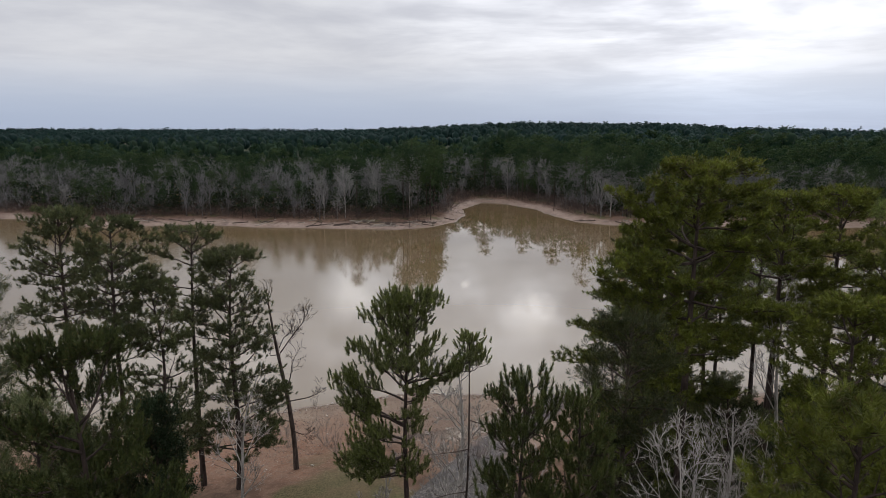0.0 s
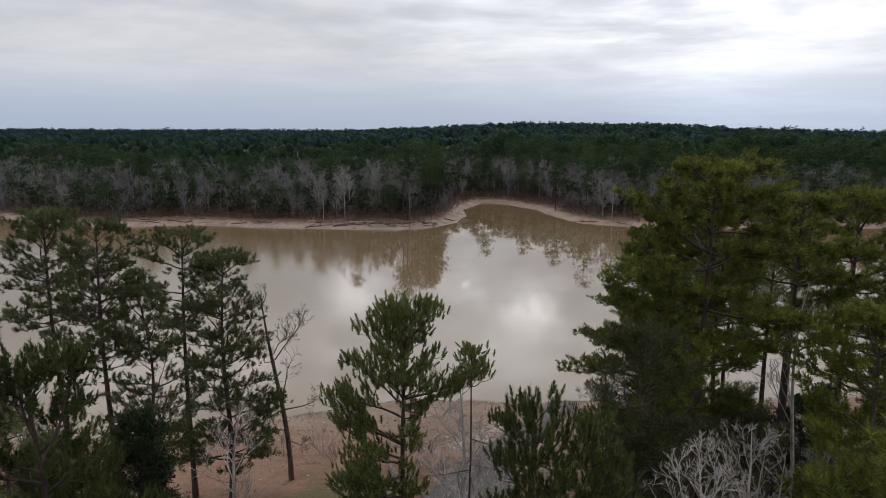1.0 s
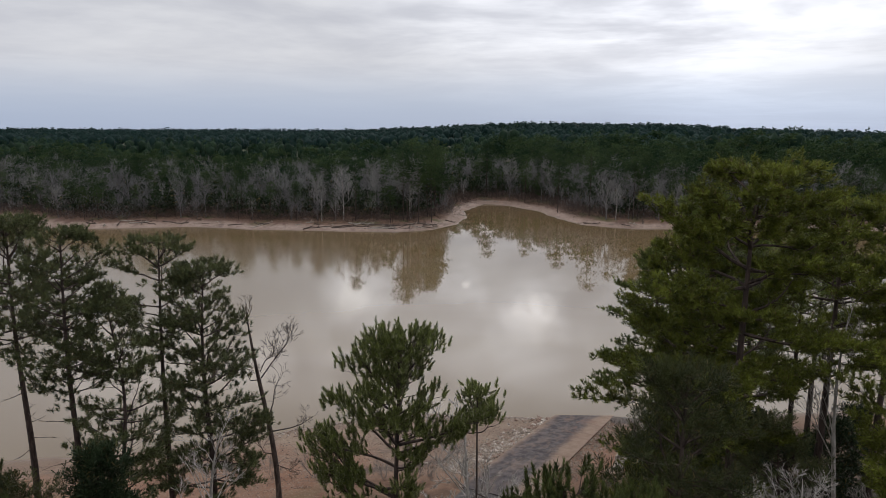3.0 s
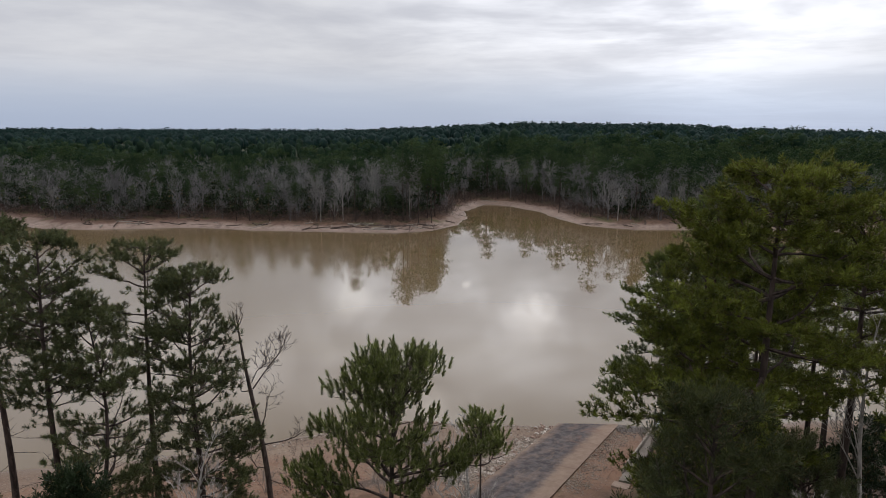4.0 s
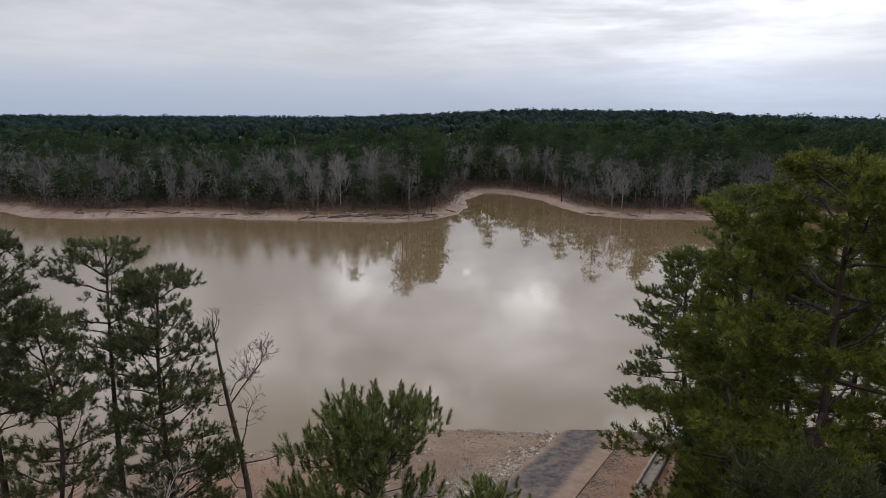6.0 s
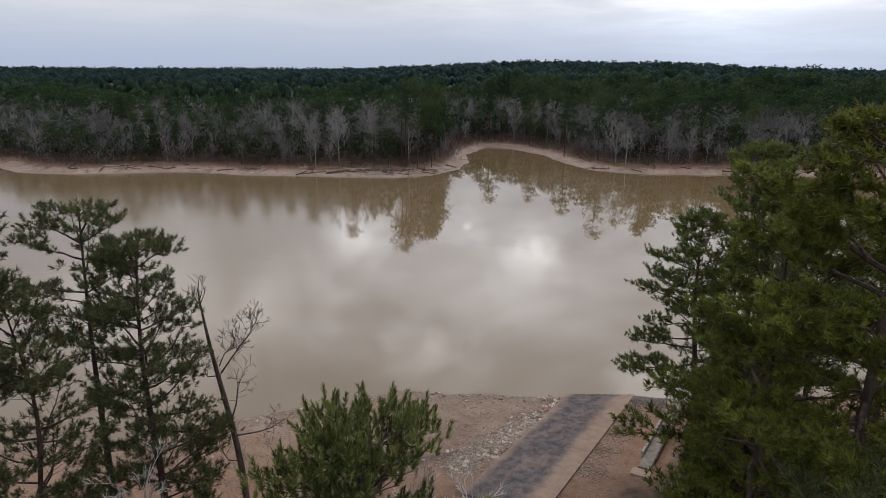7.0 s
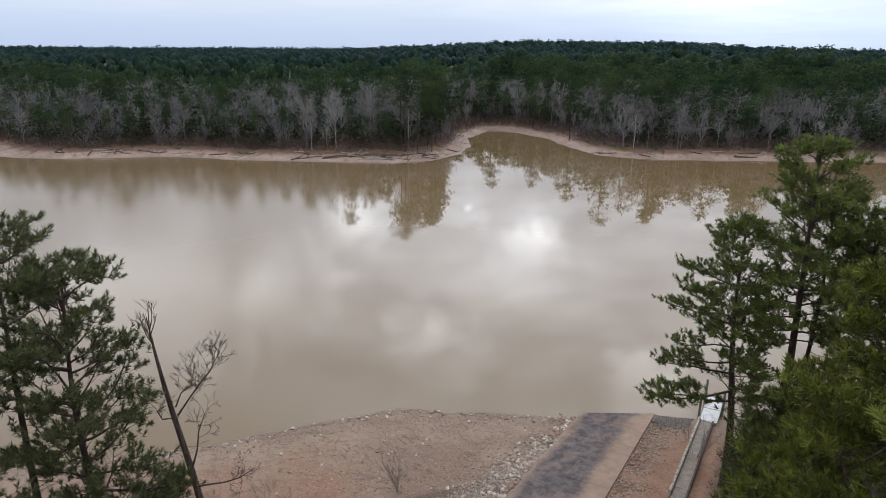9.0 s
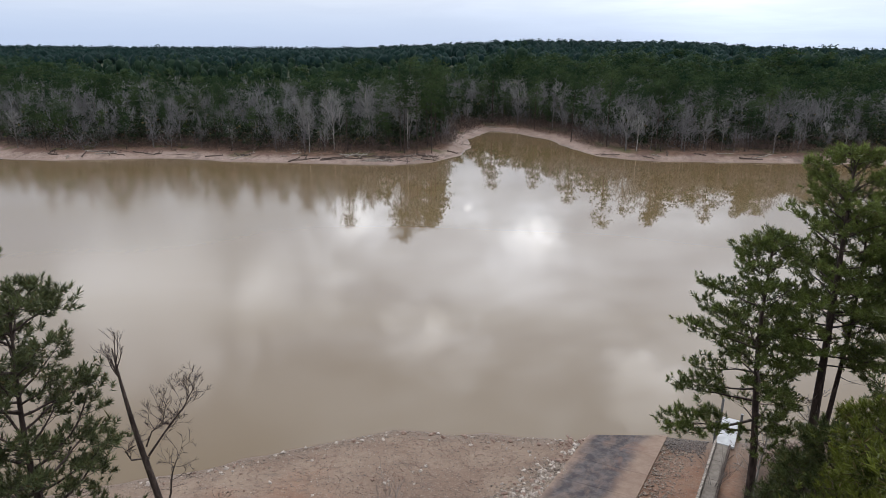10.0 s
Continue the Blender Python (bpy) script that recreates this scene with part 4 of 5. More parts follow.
pine_to(68, -15.8, 25.5, 14.0, crown=0.12, radius=2.6, girth=0.13, whorls=14, per=(3, 4), fill=1.3, dense=2.2, gap=0.32, tuft=0.42, width=0.028, foliage=PINE_SHADED, label="dark pine crowded among taller pines")
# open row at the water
pine_to(11, -1.45, 22.2, 20.7, upright=1.05, splay=(58, 14), stocky=True, crown=0.60, radius=1.9, girth=0.155, whorls=15, per=(2, 4), fill=1.25, gap=0.24, tuft=0.31, blades=76, width=0.019, dense=1.7, wide=0.74, facing=190, pull=0.95, rise=(0.05, 0.85), least=0.72, stubs=5, foliage=LIT_GREEN, pointed=True,
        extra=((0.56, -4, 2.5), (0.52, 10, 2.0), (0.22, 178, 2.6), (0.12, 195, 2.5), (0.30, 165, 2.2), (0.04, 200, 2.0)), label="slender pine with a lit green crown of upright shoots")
pine_to(12, -23.7, 39.0, 21.6, upright=0.5, flat=0.6, dense=2.0, least=0.4, pointed=True, crown=0.62, radius=2.9, girth=0.20, whorls=12, wide=0.6, gap=0.5, tuft=0.42, blades=28, width=0.036, foliage=PINE_DARK)
pine_to(13, -19.2, 36.0, 21.4, upright=0.5, flat=0.6, dense=2.0, least=0.4, pointed=True, crown=0.56, radius=2.7, girth=0.19, whorls=13, wide=0.65, lean=(0.2, 0), gap=0.5, tuft=0.42, blades=28, width=0.036, foliage=PINE_DARK)
pine_to(14, -16.9, 36.2, 17.9, upright=0.5, flat=0.6, dense=2.0, pointed=True, crown=0.32, radius=2.7, girth=0.14, whorls=16, wide=0.3, gap=0.5, tuft=0.42, blades=28, width=0.036, foliage=PINE_DARK, least=0.5)
pine_to(15, -16.6, 40.8, 20.4, upright=0.5, flat=0.6, dense=2.0, least=0.4, pointed=True, crown=0.66, radius=2.9, girth=0.18, whorls=9, per=(2, 3), wide=0.6, lean=(0.3, 0), gap=0.5, tuft=0.42, blades=28, width=0.036, foliage=PINE_DARK, stubs=9)
pine_to(16, -13.9, 40.0, 18.9, upright=0.5, flat=0.6, dense=2.0, pointed=True, crown=0.16, radius=3.5, girth=0.19, whorls=19, per=(3, 4), wide=0.35, lean=(0.2, 0), gap=0.5, tuft=0.42, blades=28, width=0.036, foliage=PINE_DARK, least=0.5)
pine_to(17, -8.9, 14.5, 21.6, dense=2.2, splay=(60, 15), stocky=True, crown=0.3, radius=2.7, girth=0.16, whorls=18, fill=1.4, gap=0.24, tuft=0.31, blades=50, width=0.024, wide=0.4, foliage=PINE_MID, pointed=True)
pine_to(18, -19.2, 24.5, 21.5, flat=0.7, upright=0.5, dense=2.4, crown=0.5, radius=3.0, girth=0.19, whorls=15, gap=0.4, tuft=0.38, foliage=PINE_DARK)
pine_to(19, -6.6, 11.5, 17.2, dense=2.3, fill=1.3, crown=0.25, radius=2.2, girth=0.13, whorls=18, gap=0.28, tuft=0.36, foliage=PINE_MID, blades=30, width=0.018)
pine_to(20, -13.6, 20.0, 17.6, dense=2.3, fill=1.3, crown=0.25, radius=2.4, girth=0.15, whorls=19, gap=0.30, tuft=0.38, foliage=PINE_DARK)
# young pines under the path
pine_to(31, 1.85, 14.9, 20.6, splay=(58, 14), dense=1.2, stocky=True, crown=0.50, radius=1.7, girth=0.10, whorls=15, per=(3, 4), fill=1.2, gap=0.22, tuft=0.32, blades=70, width=0.019, wide=0.15, least=0.12, upright=1.5, foliage=PINE_MID, pointed=True, label="young pine with a bare leader and upright dark shoots")
pine_to(32, 3.4, 15.8, 19.7, splay=(58, 14), dense=1.2, stocky=True, crown=0.50, radius=1.6, girth=0.09, whorls=14, per=(3, 4), fill=1.2, gap=0.22, tuft=0.32, blades=70, width=0.019, wide=0.15, least=0.15, upright=1.5, foliage=PINE_MID, pointed=True, label="young pine with a bare leader and upright dark shoots")
# the dense stand beside the ramp
pine_to(41, 11.0, 28.5, 25.2, flat=0.3, dense=2.2, upright=0.55, pointed=True, crown=0.60, radius=4.2, girth=0.25, whorls=11, per=(3, 4), fill=1.35, gap=0.3, tuft=0.36, blades=24, width=0.036, wide=0.35, least=0.72, rise=(-0.08, 0.45), foliage=PINE_OLIVE, label="tall pine with a broad domed crown of olive needles")
pine_to(42, 5.9, 20.5, 20.4, flat=0.7, dense=1.0, crown=0.40, radius=2.3, girth=0.16, whorls=20, per=(3, 4), fill=1.1, gap=0.26, tuft=0.35, blades=30, width=0.018, wide=0.25, least=0.25, foliage=PINE_SHADED)
pine_to(43, 9.9, 31.5, 21.8, flat=0.3, dense=1.8, upright=0.5, pointed=True, crown=0.30, radius=4.2, girth=0.20, whorls=13, per=(3, 4), fill=1.25, gap=0.33, tuft=0.37, blades=24, width=0.036, wide=0.25, least=0.35, rise=(-0.18, 0.5), foliage=PINE_OLIVE, label="broad pine with dense drooping olive boughs")
pine_to(44, 13.5, 38.6, 15.9, pointed=True, crown=0.12, radius=3.5, girth=0.18, whorls=17, per=(3, 4), fill=1.2, flat=0.35, dense=1.7, upright=0.5, gap=0.38, tuft=0.42, width=0.036, blades=24, wide=0.12, least=0.12, rise=(-0.1, 0.6), foliage=PINE_OLIVE, label="bushy olive pine with boughs down to the ground")
pine_to(59, 14.4, 42.6, 12.8, pointed=True, crown=0.08, radius=3.0, girth=0.14, whorls=14, per=(3, 4), fill=1.2, flat=0.4, dense=1.7, upright=0.5, gap=0.38, tuft=0.42, width=0.036, blades=24, wide=0.1, least=0.12, rise=(-0.05, 0.7), foliage=PINE_MID, label="bushy olive pine with boughs down to the ground")
pine_to(60, 14.9, 45.4, 9.8, crown=0.10, radius=1.9, girth=0.10, whorls=11, per=(3, 4), fill=1.1, dense=1.6, gap=0.38, tuft=0.42, width=0.034, blades=18, wide=0.1, least=0.12, foliage=PINE_DARK, label="young dark pine beside the walkway")
pine_to(65, 14.7, 46.3, 6.9, crown=0.10, radius=1.2, girth=0.07, whorls=8, per=(3, 4), fill=1.1, dense=1.2, gap=0.34, tuft=0.40, width=0.034, blades=18, wide=0.1, least=0.15, foliage=PINE_DARK, label="pine sapling at the top of the walkway")
pine_to(45, 17.6, 34.0, 23.2, flat=0.3, dense=2.0, upright=0.5, pointed=True, crown=0.60, radius=3.7, girth=0.24, whorls=10, per=(3, 4), fill=1.3, gap=0.31, tuft=0.40, blades=24, width=0.036, wide=0.4, least=0.6, foliage=PINE_OLIVE)
pine_to(46, 22.4, 37.0, 23.2, flat=0.3, dense=2.0, upright=0.5, pointed=True, crown=0.60, radius=3.6, girth=0.22, whorls=10, per=(3, 4), fill=1.3, gap=0.31, tuft=0.40, blades=24, width=0.036, wide=0.4, least=0.6, foliage=PINE_OLIVE)
pine_to(47, 7.0, 10.3, 22.0, crown=0.50, radius=2.2, girth=0.15, whorls=16, per=(3, 4), fill=1.1, gap=0.24, tuft=0.35, blades=40, width=0.016, wide=0.3, foliage=PINE_OLIVE, pointed=True)
pine_to(48, 15.5, 24.0, 20.2, flat=0.3, dense=2.0, upright=0.5, fill=1.3, pointed=True, crown=0.55, radius=3.0, girth=0.2, whorls=10, per=(3, 4), gap=0.30, tuft=0.38, blades=24, width=0.036, foliage=PINE_OLIVE)
pine_to(49, 20.5, 28.0, 22.0, flat=0.3, dense=2.0, upright=0.5, fill=1.3, pointed=True, crown=0.55, radius=3.3, girth=0.2, whorls=10, per=(3, 4), gap=0.31, tuft=0.39, blades=24, width=0.036, foliage=PINE_OLIVE)
pine_to(50, 12.0, 17.5, 17.8, flat=0.45, dense=1.8, upright=0.5, crown=0.45, radius=2.5, girth=0.17, whorls=12, per=(3, 4), gap=0.28, tuft=0.37, blades=26, width=0.020, foliage=PINE_OLIVE)
pine_to(51, 27.0, 40.0, 22.0, flat=0.6, dense=0.9, upright=0.5, crown=0.58, radius=3.2, girth=0.2, whorls=14, gap=0.34, tuft=0.42, width=0.03, blades=18)
pine_to(52, 24.0, 46.0, 20.0, flat=0.6, dense=0.9, upright=0.5, crown=0.58, radius=3.0, girth=0.2, whorls=14, gap=0.34, tuft=0.42, width=0.03, blades=18)
pine_to(53, 16.8, 41.0, 19.5, flat=0.6, dense=0.9, upright=0.5, crown=0.58, radius=2.5, girth=0.18, whorls=12, gap=0.34, tuft=0.42, width=0.03, blades=18, foliage=PINE_DARK)
pine_to(54, 20.3, 41.5, 20.5, flat=0.6, dense=0.9, upright=0.5, crown=0.58, radius=2.6, girth=0.19, whorls=12, gap=0.34, tuft=0.42, width=0.03, blades=18)
pine_to(55, 14.2, 31.5, 14.0, crown=0.30, radius=2.2, girth=0.12, whorls=16, gap=0.31, tuft=0.39, foliage=PINE_DARK)
pine_to(56, 18.6, 27.5, 12.5, crown=0.25, radius=2.3, girth=0.12, whorls=16, gap=0.31, tuft=0.39, foliage=PINE_DARK)
pine_to(57, 12.2, 22.0, 12.0, crown=0.25, radius=2.0, girth=0.11, whorls=16, gap=0.30, tuft=0.37, foliage=PINE_DARK)
pine_to(58, 22.5, 33.0, 13.0, crown=0.25, radius=2.4, girth=0.12, whorls=15, gap=0.32, tuft=0.40, foliage=PINE_DARK)
# at the dock
pine_to(61, 16.0, 51.4, 17.9, flat=0.5, dense=2.2, upright=0.45, pointed=True, crown=0.36, radius=3.0, girth=0.22, whorls=19, per=(2, 4), fill=1.0, lean=(-0.9, 0), facing=182, pull=0.65, wide=0.2, least=0.45, gap=0.46, tuft=0.43, blades=28, width=0.038, rise=(-0.1, 0.7), foliage=PINE_GREEN, label="pine at the dock with an open crown of layered boughs")
pine_to(62, 18.9, 51.4, 22.0, flat=0.5, dense=2.2, upright=0.45, pointed=True, crown=0.46, radius=3.2, girth=0.27, whorls=15, per=(3, 4), fill=1.0, lean=(-0.6, 0), wide=0.25, least=0.25, gap=0.42, tuft=0.43, blades=28, width=0.038, foliage=PINE_GREEN, stubs=8)
pine_to(63, 19.7, 51.6, 19.8, flat=0.5, dense=2.2, upright=0.45, least=0.3, pointed=True, crown=0.55, radius=2.8, girth=0.16, whorls=11, per=(2, 3), lean=(0.2, 0.4), wide=0.45, gap=0.42, tuft=0.43, blades=28, width=0.038)
pine_to(64, 22.2, 51.0, 18.6, flat=0.5, dense=2.2, upright=0.45, pointed=True, crown=0.50, radius=3.2, girth=0.17, whorls=14, per=(2, 4), lean=(-0.6, 0), gap=0.42, tuft=0.43, blades=28, width=0.038)

# ---- leafless trees ----
snag = bare_tree(81, -10.8, 43.0, stand(-10.8, 43.0), 13.2, 0.18, DEAD_BARK, 6, 2, (-1.55, 0.2), 0.7, 0.9, "dying leaning tree with dark bark and bare crooked limbs", group="leafless trees on the near shore", reach=0.22)
knot = np.random.default_rng(811)
# crooked limbs: points in metres from the foot, thickness, twigs on each
for pts, thick, twigs in (
        (((-0.85, 0.2, 8.6), (-0.15, 0.3, 9.6), (0.7, 0.3, 10.7), (1.15, 0.3, 11.5)), 0.058, 22),
        (((-0.9, 0.2, 9.0), (-0.5, 0.0, 9.8), (0.0, -0.1, 10.2), (0.3, -0.2, 11.2)), 0.042, 16),
        (((-0.85, 0.2, 8.5), (-1.5, 0.1, 8.45), (-1.63, 0.0, 8.9), (-1.2, -0.1, 9.2)), 0.05, 8),
        (((-0.35, 0.1, 5.1), (0.9, 0.0, 5.4), (1.6, -0.1, 5.7), (2.4, -0.2, 6.3)), 0.06, 10),
        (((-0.45, 0.1, 6.1), (-0.2, 0.2, 6.9), (-0.1, 0.3, 7.7), (0.25, 0.3, 8.6)), 0.065, 11),
        (((-0.2, 0.1, 2.9), (0.3, -0.1, 2.8), (0.8, -0.2, 2.7), (1.3, -0.3, 3.1)), 0.05, 9),
        (((-0.3, 0.1, 3.6), (-0.8, 0.0, 3.7), (-1.2, 0.1, 4.3), (-1.3, 0.2, 5.2)), 0.05, 10)):
    v, f = [], []
    path = [Vector(p) for p in pts]
    tube(v, f, path, [thick * 0.85, thick * 0.62, thick * 0.42, 0.012], 6)
    for k in range(twigs):
        p, d = along_path(path, knot.uniform(0.35, 0.999))
        bare_branches(knot, v, f, p, d + Vector(knot.normal(size=3)) * 0.6 + Vector((0, 0, 0.4)), knot.uniform(0.4, 1.2), 0.014, 2, 4, 0.75, 0.65, 0.0065, (3, 5))
    part("bough", mesh_from("bough", v, f, DEAD_BARK), snag)
bare_tree(82, -12.0, 33.0, stand(-12, 33), 9.6, 0.11, WHITE_BARK, 12, 3, (1.6, 0), 0.7, 0.3, "pale leafless tree leaning beside a pine", reach=0.34)
bare_tree(83, 6.9, 17.6, stand(6.9, 17.6), 14.2, 0.06, WHITE_BARK, 18, 3, (-0.3, 0), 0.85, 0.35, "pale leafless tree with many fine branches", reach=0.30)
bare_tree(84, 10.8, 24.0, stand(10.8, 24), 12.0, 0.10, WHITE_BARK, 14, 3, (0.3, 0), 0.85, 0.35, "pale leafless tree with many fine branches", reach=0.30)
bare_tree(85, 17.0, 32.0, stand(17, 32), 15.3, 0.12, WHITE_BARK, 10, 3, (0.2, 0), 0.6, 0.55, "pale leafless snag among the pines", reach=0.25)
bare_tree(86, 0.5, 25.0, stand(0.5, 25), 13.8, 0.12, WHITE_BARK, 26, 3, (-0.2, 0), 0.95, 0.28, "leafless grey tree with a haze of twigs", reach=0.30, thin=0.011)
pine_to(22, 0.45, 21.7, 19.5, crown=0.92, radius=0.62, girth=0.055, whorls=4, per=(2, 3), gap=0.2, tuft=0.275, blades=84, width=0.019, splay=(58, 14), stocky=True, upright=0.9, lean=(0.4, 0), stubs=12, pointed=True, foliage=LIT_GREEN, label="thin half-dead pine sapling with one green tuft")
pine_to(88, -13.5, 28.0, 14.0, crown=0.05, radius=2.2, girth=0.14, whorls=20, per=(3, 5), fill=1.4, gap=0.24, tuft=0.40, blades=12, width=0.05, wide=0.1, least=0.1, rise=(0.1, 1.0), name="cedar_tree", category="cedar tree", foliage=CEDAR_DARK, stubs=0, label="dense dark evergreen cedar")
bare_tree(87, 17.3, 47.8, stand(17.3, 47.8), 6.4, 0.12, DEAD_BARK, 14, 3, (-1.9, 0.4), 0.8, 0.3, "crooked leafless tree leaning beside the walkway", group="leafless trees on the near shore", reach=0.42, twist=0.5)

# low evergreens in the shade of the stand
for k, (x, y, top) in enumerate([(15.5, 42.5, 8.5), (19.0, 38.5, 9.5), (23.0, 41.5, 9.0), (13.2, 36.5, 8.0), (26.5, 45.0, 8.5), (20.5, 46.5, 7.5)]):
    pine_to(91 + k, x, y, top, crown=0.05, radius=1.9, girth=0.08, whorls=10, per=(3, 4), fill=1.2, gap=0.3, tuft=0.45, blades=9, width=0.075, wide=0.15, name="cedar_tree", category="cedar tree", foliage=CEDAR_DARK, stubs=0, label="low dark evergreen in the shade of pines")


# ---- stones, drift and brush on the near shore ----
def stone_mesh(name, seed, mat, flat=0.6):
    bm = bmesh.new()
    bmesh.ops.create_icosphere(bm, subdivisions=1, radius=1.0)
    rng = np.random.default_rng(seed)
    for v in bm.verts:
        v.co *= 1 + rng.normal() * 0.16
        v.co.z *= flat
        v.co.x *= 1.25
    return finish(bm, name, mat)


stones = [stone_mesh("stone", 900 + k, STONE if k < 4 else RED_STONE, 0.5 + 0.06 * k) for k in range(6)]
pebble = np.random.default_rng(41)


def near_line(x):
    return float(np.interp(x, [p[0] for p in NEAR_SHORE], [p[1] for p in NEAR_SHORE]))


def lay_stone(x, y, r):
    ob = tagged(new("rock", stones[int(pebble.integers(0, 6))]), "pale angular rock lying on the clay shore", "rock", "rocks on the near shore")
    ob.matrix_world = pose(x, y, height_at(x, y) + r * 0.22, pebble.uniform(-15, 15), pebble.uniform(-15, 15), pebble.uniform(0, 360)) @ Matrix.Diagonal((r, r * pebble.uniform(0.7, 1.1), r * pebble.uniform(0.7, 1.1), 1))


def on_ramp(x, y, room=2.35):
    t = (x - 12.65) * RAMP_WAY.x + (y - 61.4) * RAMP_WAY.y
    return abs((x - 12.65) * RAMP_WAY.y - (y - 61.4) * RAMP_WAY.x) < room and t > -70


def on_walk(x, y):
    return abs((x - 12.15) * RAMP_WAY.y - (y - 48.4) * RAMP_WAY.x) < 1.05


def riprap():
    u, s = pebble.uniform(-0.05, 1.02), pebble.normal() * (0.55 + 0.25 * pebble.uniform())
    return 0.4 + 6.9 * u + 0.79 * s, 48.4 + 8.9 * u - 0.61 * s


# along the water's edge, beside the ramp, and a strew over the beach
placed = 0
while placed < 68:
    x = pebble.uniform(-20, 10)
    y = near_line(x) - abs(pebble.normal()) * 0.55 - 0.05
    if not on_ramp(x, y):
        lay_stone(x, y, pebble.uniform(0.07, 0.17))
        placed += 1
placed = 0
while placed < 70:
    x, y = riprap()
    if not on_ramp(x, y):
        lay_stone(x, y, pebble.uniform(0.09, 0.19))
        placed += 1
placed = 0
while placed < 90:
    t, s = pebble.uniform(-15, -3), 2.6 + abs(pebble.normal()) * 0.9
    if pebble.uniform() < 0.42:
        s = pebble.uniform(-5.5, -2.5)
        t = pebble.uniform(-10, -1)
        s = -s
    x, y = 12.65 + RAMP_WAY.x * t + RAMP_WAY.y * -s, 61.4 + RAMP_WAY.y * t - RAMP_WAY.x * -s
    if s < 0 or on_walk(x, y) or on_ramp(x, y):
        t = pebble.uniform(-14, -1)
        s = pebble.uniform(2.6, 4.4)
        x, y = 12.65 + RAMP_WAY.x * t + RAMP_WAY.y * s, 61.4 + RAMP_WAY.y * t - RAMP_WAY.x * s
    if not on_walk(x, y):
        lay_stone(x, y, pebble.uniform(0.08, 0.19))
        placed += 1
placed = 0
while placed < 70:
    x, y = pebble.uniform(-22, 9), pebble.uniform(42, 61)
    if y < near_line(x) - 0.2 and not on_ramp(x, y) and (y > 47 or x < -3):
        lay_stone(x, y, pebble.uniform(0.06, 0.15))
        placed += 1

# larger dark rocks where the riprap meets the water
for x, y, r in ((8.3, 60.5, 0.27), (8.95, 60.55, 0.24), (7.6, 60.35, 0.18), (9.3, 60.2, 0.16), (-0.5, 60.9, 0.17), (-3.2, 61.3, 0.19), (-6.0, 60.4, 0.16)):
    lay_stone(x, y, r)

# gravel too small to pick apart
chips = []
for k in range(4):
    rng = np.random.default_rng(950 + k)
    p = np.array([(1, 0, 0), (-0.5, 0.85, 0), (-0.5, -0.85, 0), (0.1, 0, 0.8), (0.0, 0.1, -0.6)]) * (1 + rng.normal(size=(5, 3)) * 0.18)
    chips.append((p, np.array([(0, 1, 3), (1, 2, 3), (2, 0, 3), (1, 0, 4), (2, 1, 4), (0, 2, 4)])))


def strew(name, count, where, low, high, mat, label, category):
    xs, ys = [], []
    while len(xs) < count:
        x, y = where()
        if y < near_line(x) and not on_ramp(x, y, 2.2) and not (on_walk(x, y) and x > 11):
            xs.append(x)
            ys.append(y)
    ob = scattered(name, chips, np.array(xs), np.array(ys), low, high, mat, label, category, pebble)
    return ob


def by_water():
    x = pebble.uniform(-30, 22)
    return x, near_line(x) - abs(pebble.normal()) * 0.8


def on_beach():
    x = pebble.normal() * 9 - 4
    return x, near_line(x) - pebble.uniform(0, 14)


def wet_bank():
    x = pebble.uniform(14.6, 18.2)
    return x, near_line(x) - abs(pebble.normal()) * 1.1


def by_ramp():
    t, s = pebble.uniform(-17, 0), -(2.25 + abs(pebble.normal()) * 0.9)
    if pebble.uniform() < 0.5:
        s = pebble.uniform(2.2, 4.6)
    return 12.65 + RAMP_WAY.x * t + RAMP_WAY.y * s, 61.4 + RAMP_WAY.y * t - RAMP_WAY.x * s


strew("gravel", 2600, by_water, 0.025, 0.09, CHIPS, "pale gravel along the waterline", "gravel")
strew("gravel", 4200, on_beach, 0.02, 0.07, CHIPS, "pale gravel strewn over the clay", "gravel")
strew("gravel", 2500, on_beach, 0.03, 0.10, RED_STONE, "reddish stony clods on the clay", "gravel")
strew("gravel", 2600, on_beach, 0.02, 0.06, DARK_STONE, "dark gravel strewn over the clay", "gravel")
strew("gravel", 900, wet_bank, 0.05, 0.14, DARK_STONE, "dark wet stones at the water beside the ramp", "gravel")
strew("gravel", 3000, riprap, 0.05, 0.145, CHIPS, "heaped pale riprap along the ramp's edge", "riprap")
strew("gravel", 1500, by_ramp, 0.03, 0.09, RED_STONE, "broken reddish stone beside the ramp", "gravel")

def beside_walk():
    t, s = pebble.uniform(-15, -0.5), pebble.uniform(2.2, 3.9)
    return 12.65 + RAMP_WAY.x * t + RAMP_WAY.y * s, 61.4 + RAMP_WAY.y * t - RAMP_WAY.x * s


strew("gravel", 800, beside_walk, 0.04, 0.12, CHIPS, "pale broken stone between ramp and walkway", "gravel")

# leafless shrubs
def shrub_at(seed, x, y, height, label="leafless brown shrub on the clay shore", stems=9):
    rng = np.random.default_rng(seed)
    top = tagged(new("bare_shrub"), label, "shrub", "leafless shrubs")
    top.location = (x, y, height_at(x, y) - 0.05)
    for k in range(stems):
        v, f = [], []
        a = rng.uniform(0, 6.28)
        bare_branches(rng, v, f, (rng.normal() * 0.1, rng.normal() * 0.1, 0), Vector((math.cos(a) * 0.4, math.sin(a) * 0.4, 1)), height * rng.uniform(0.6, 1), 0.018, 2, 4, 0.45, 0.25, 0.007, (3, 5))
        part("stem", mesh_from("stem", v, f, TWIGS), top)
    return top


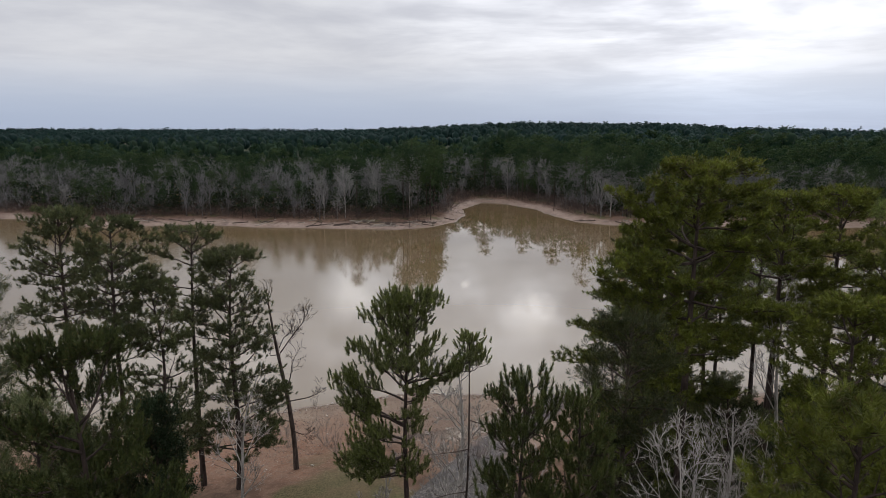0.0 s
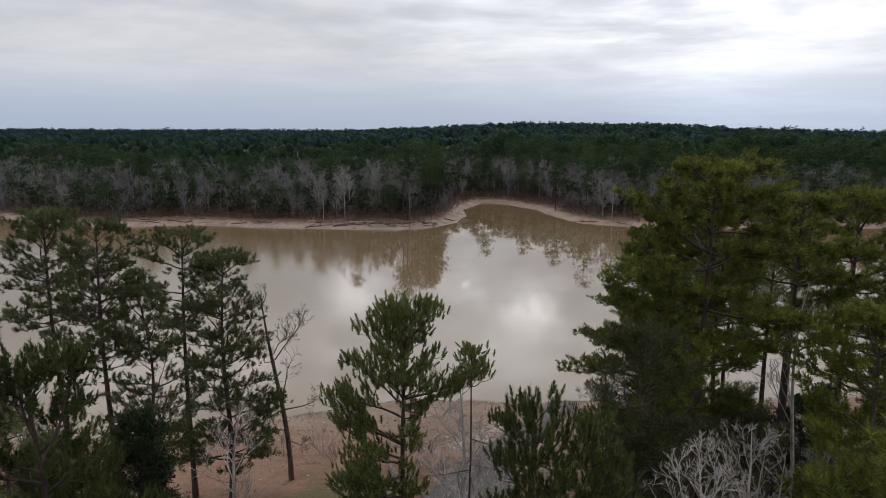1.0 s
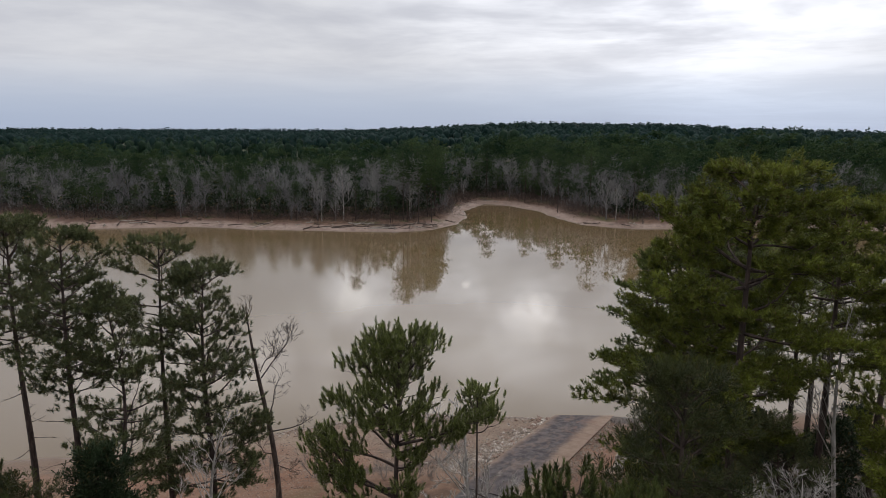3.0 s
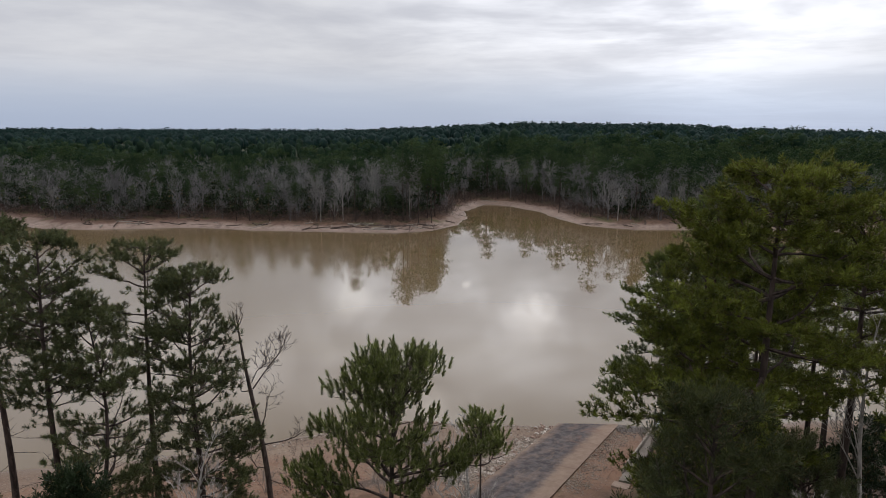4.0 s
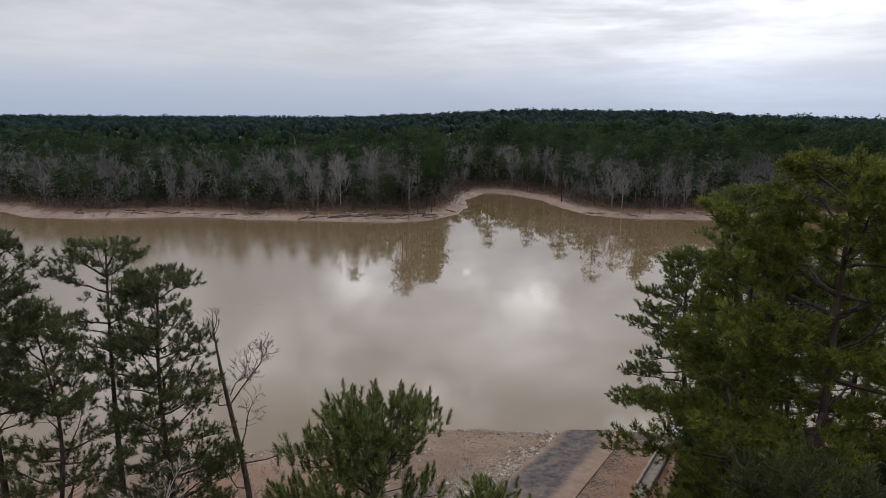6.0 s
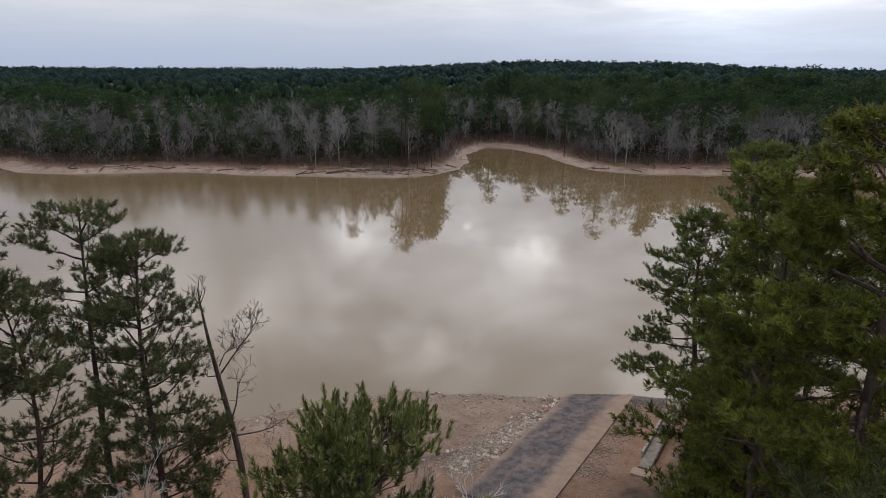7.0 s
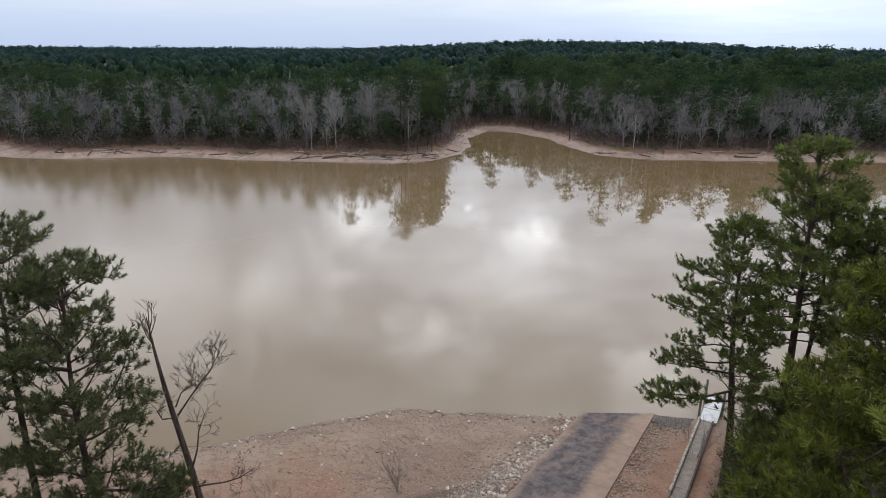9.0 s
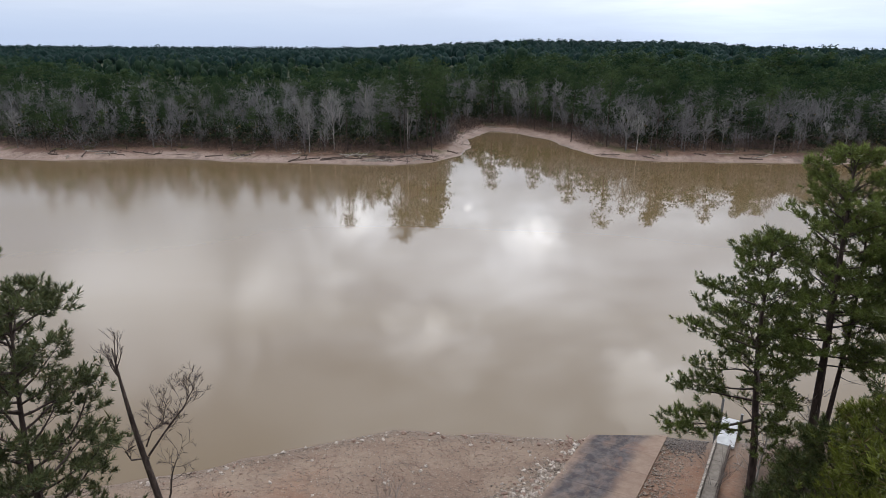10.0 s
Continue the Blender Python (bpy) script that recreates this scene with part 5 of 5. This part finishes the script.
for k, (x, y, h) in enumerate([(-2.9, 50.2, 2.6), (-4.4, 46.5, 1.6), (-9.6, 47.5, 2.2), (-8.4, 45.5, 1.6), (-12.5, 47.5, 1.8), (2.2, 43.5, 1.5), (15.6, 54.5, 2.4), (17.0, 52.0, 2.6), (20.5, 55.5, 2.6), (22.5, 57.0, 2.4), (-19.5, 49.0, 1.8), (12.6, 44.5, 2.0), (14.6, 45.5, 2.4), (5.9, 41.0, 1.8)]):
    shrub_at(1000 + k, x, y, h)
# dry weeds along the foot of the riprap
weed = np.random.default_rng(61)
for k in range(24):
    x, y, h = weed.uniform(-4.0, 3.5), weed.uniform(41.5, 47.5), weed.uniform(0.5, 1.1)
    if not on_ramp(x, y, 3.4):
        shrub_at(1020 + k, x, y, h, "dry pale weeds beside the riprap", 6)
# taller scrub around the slender pine
for k, (x, y, h) in enumerate([(1.9, 27.0, 8.5), (-0.2, 29.0, 8.0), (2.6, 30.5, 7.0), (-3.4, 31.0, 6.5), (3.4, 25.5, 9.5)]):
    bare_tree(1040 + k, x, y, height_at(x, y), h, 0.06, WHITE_BARK if k % 2 == 0 else PALE_BARK, 14, 3, (0.2, 0.1), 0.9, 0.2, "thin leafless scrub tree with pale twigs", reach=0.36, thin=0.010)
for k, (x, y, h) in enumerate([(9.2, 22.5, 11.0), (12.4, 25.5, 10.5), (14.2, 27.5, 9.5), (16.8, 28.5, 9.0), (6.8, 24.5, 9.5), (20.2, 54.0, 6.5), (17.4, 53.4, 5.5)]):
    bare_tree(1060 + k, x, y, height_at(x, y), h, 0.07, WHITE_BARK if k % 2 == 0 else PALE_BARK, 14, 3, (0.3, 0.2), 0.85, 0.25, "leafless understorey tree with pale branches", reach=0.32)


# driftwood
def log_at(seed, x, y, length, yaw, radius=0.14, mat=None, label="bleached driftwood log stranded on the beach", height=None):
    rng = np.random.default_rng(seed)
    top = tagged(new("driftwood_log"), label, "log", "driftwood on the shores")
    z = float(land_height(np.array([x]), np.array([y]))[0]) if height is None else height
    v, f = [], []
    pts = [Vector((length * (k / 5 - 0.5), rng.normal() * 0.12, radius * 0.7 + rng.normal() * 0.03)) for k in range(6)]
    tube(v, f, pts, [radius * (1.15 - 0.12 * k) for k in range(6)], 7, True)
    part("stem", mesh_from("stem", v, f, mat or DRIFT_WOOD), top)
    for k in range(int(rng.integers(1, 4))):
        p, d = along_path(pts, rng.uniform(0.4, 0.95))
        v, f = [], []
        a = rng.uniform(-1, 1)
        tube(v, f, limb_path(rng, p, a, rng.uniform(0.6, 1.6), rng.uniform(0.2, 0.9), 0.2, 3), [radius * 0.4, radius * 0.3, radius * 0.2, 0.01], 5)
        part("stub", mesh_from("stub", v, f, mat or DRIFT_WOOD), top)
    slope = math.degrees(math.atan2(float(land_height(np.array([x + math.cos(radians(yaw))]), np.array([y + math.sin(radians(yaw))]))[0]) - z, 1.0))
    top.matrix_world = pose(x, y, z, 0, -slope, yaw)
    return top


drift = np.random.default_rng(51)
for k in range(96):
    x = drift.uniform(-100, 100) if k < 56 else drift.normal() * 9 - 18
    y0 = float(np.interp(x, [p[0] for p in FAR_SHORE], [p[1] for p in FAR_SHORE]))
    y = y0 + drift.uniform(2.0, 6.5)
    if 2 < x < 34:
        y += 2
    log_at(1100 + k, x, y, drift.uniform(1.4, 5.0) if k % 4 else drift.uniform(4, 7.5), drift.normal() * 24 + (90 if drift.uniform() < 0.12 else 0), drift.uniform(0.08, 0.17), DEAD_BARK if k % 3 else None, "dark driftwood log stranded on the far beach" if k % 3 else "bleached driftwood log stranded on the far beach")
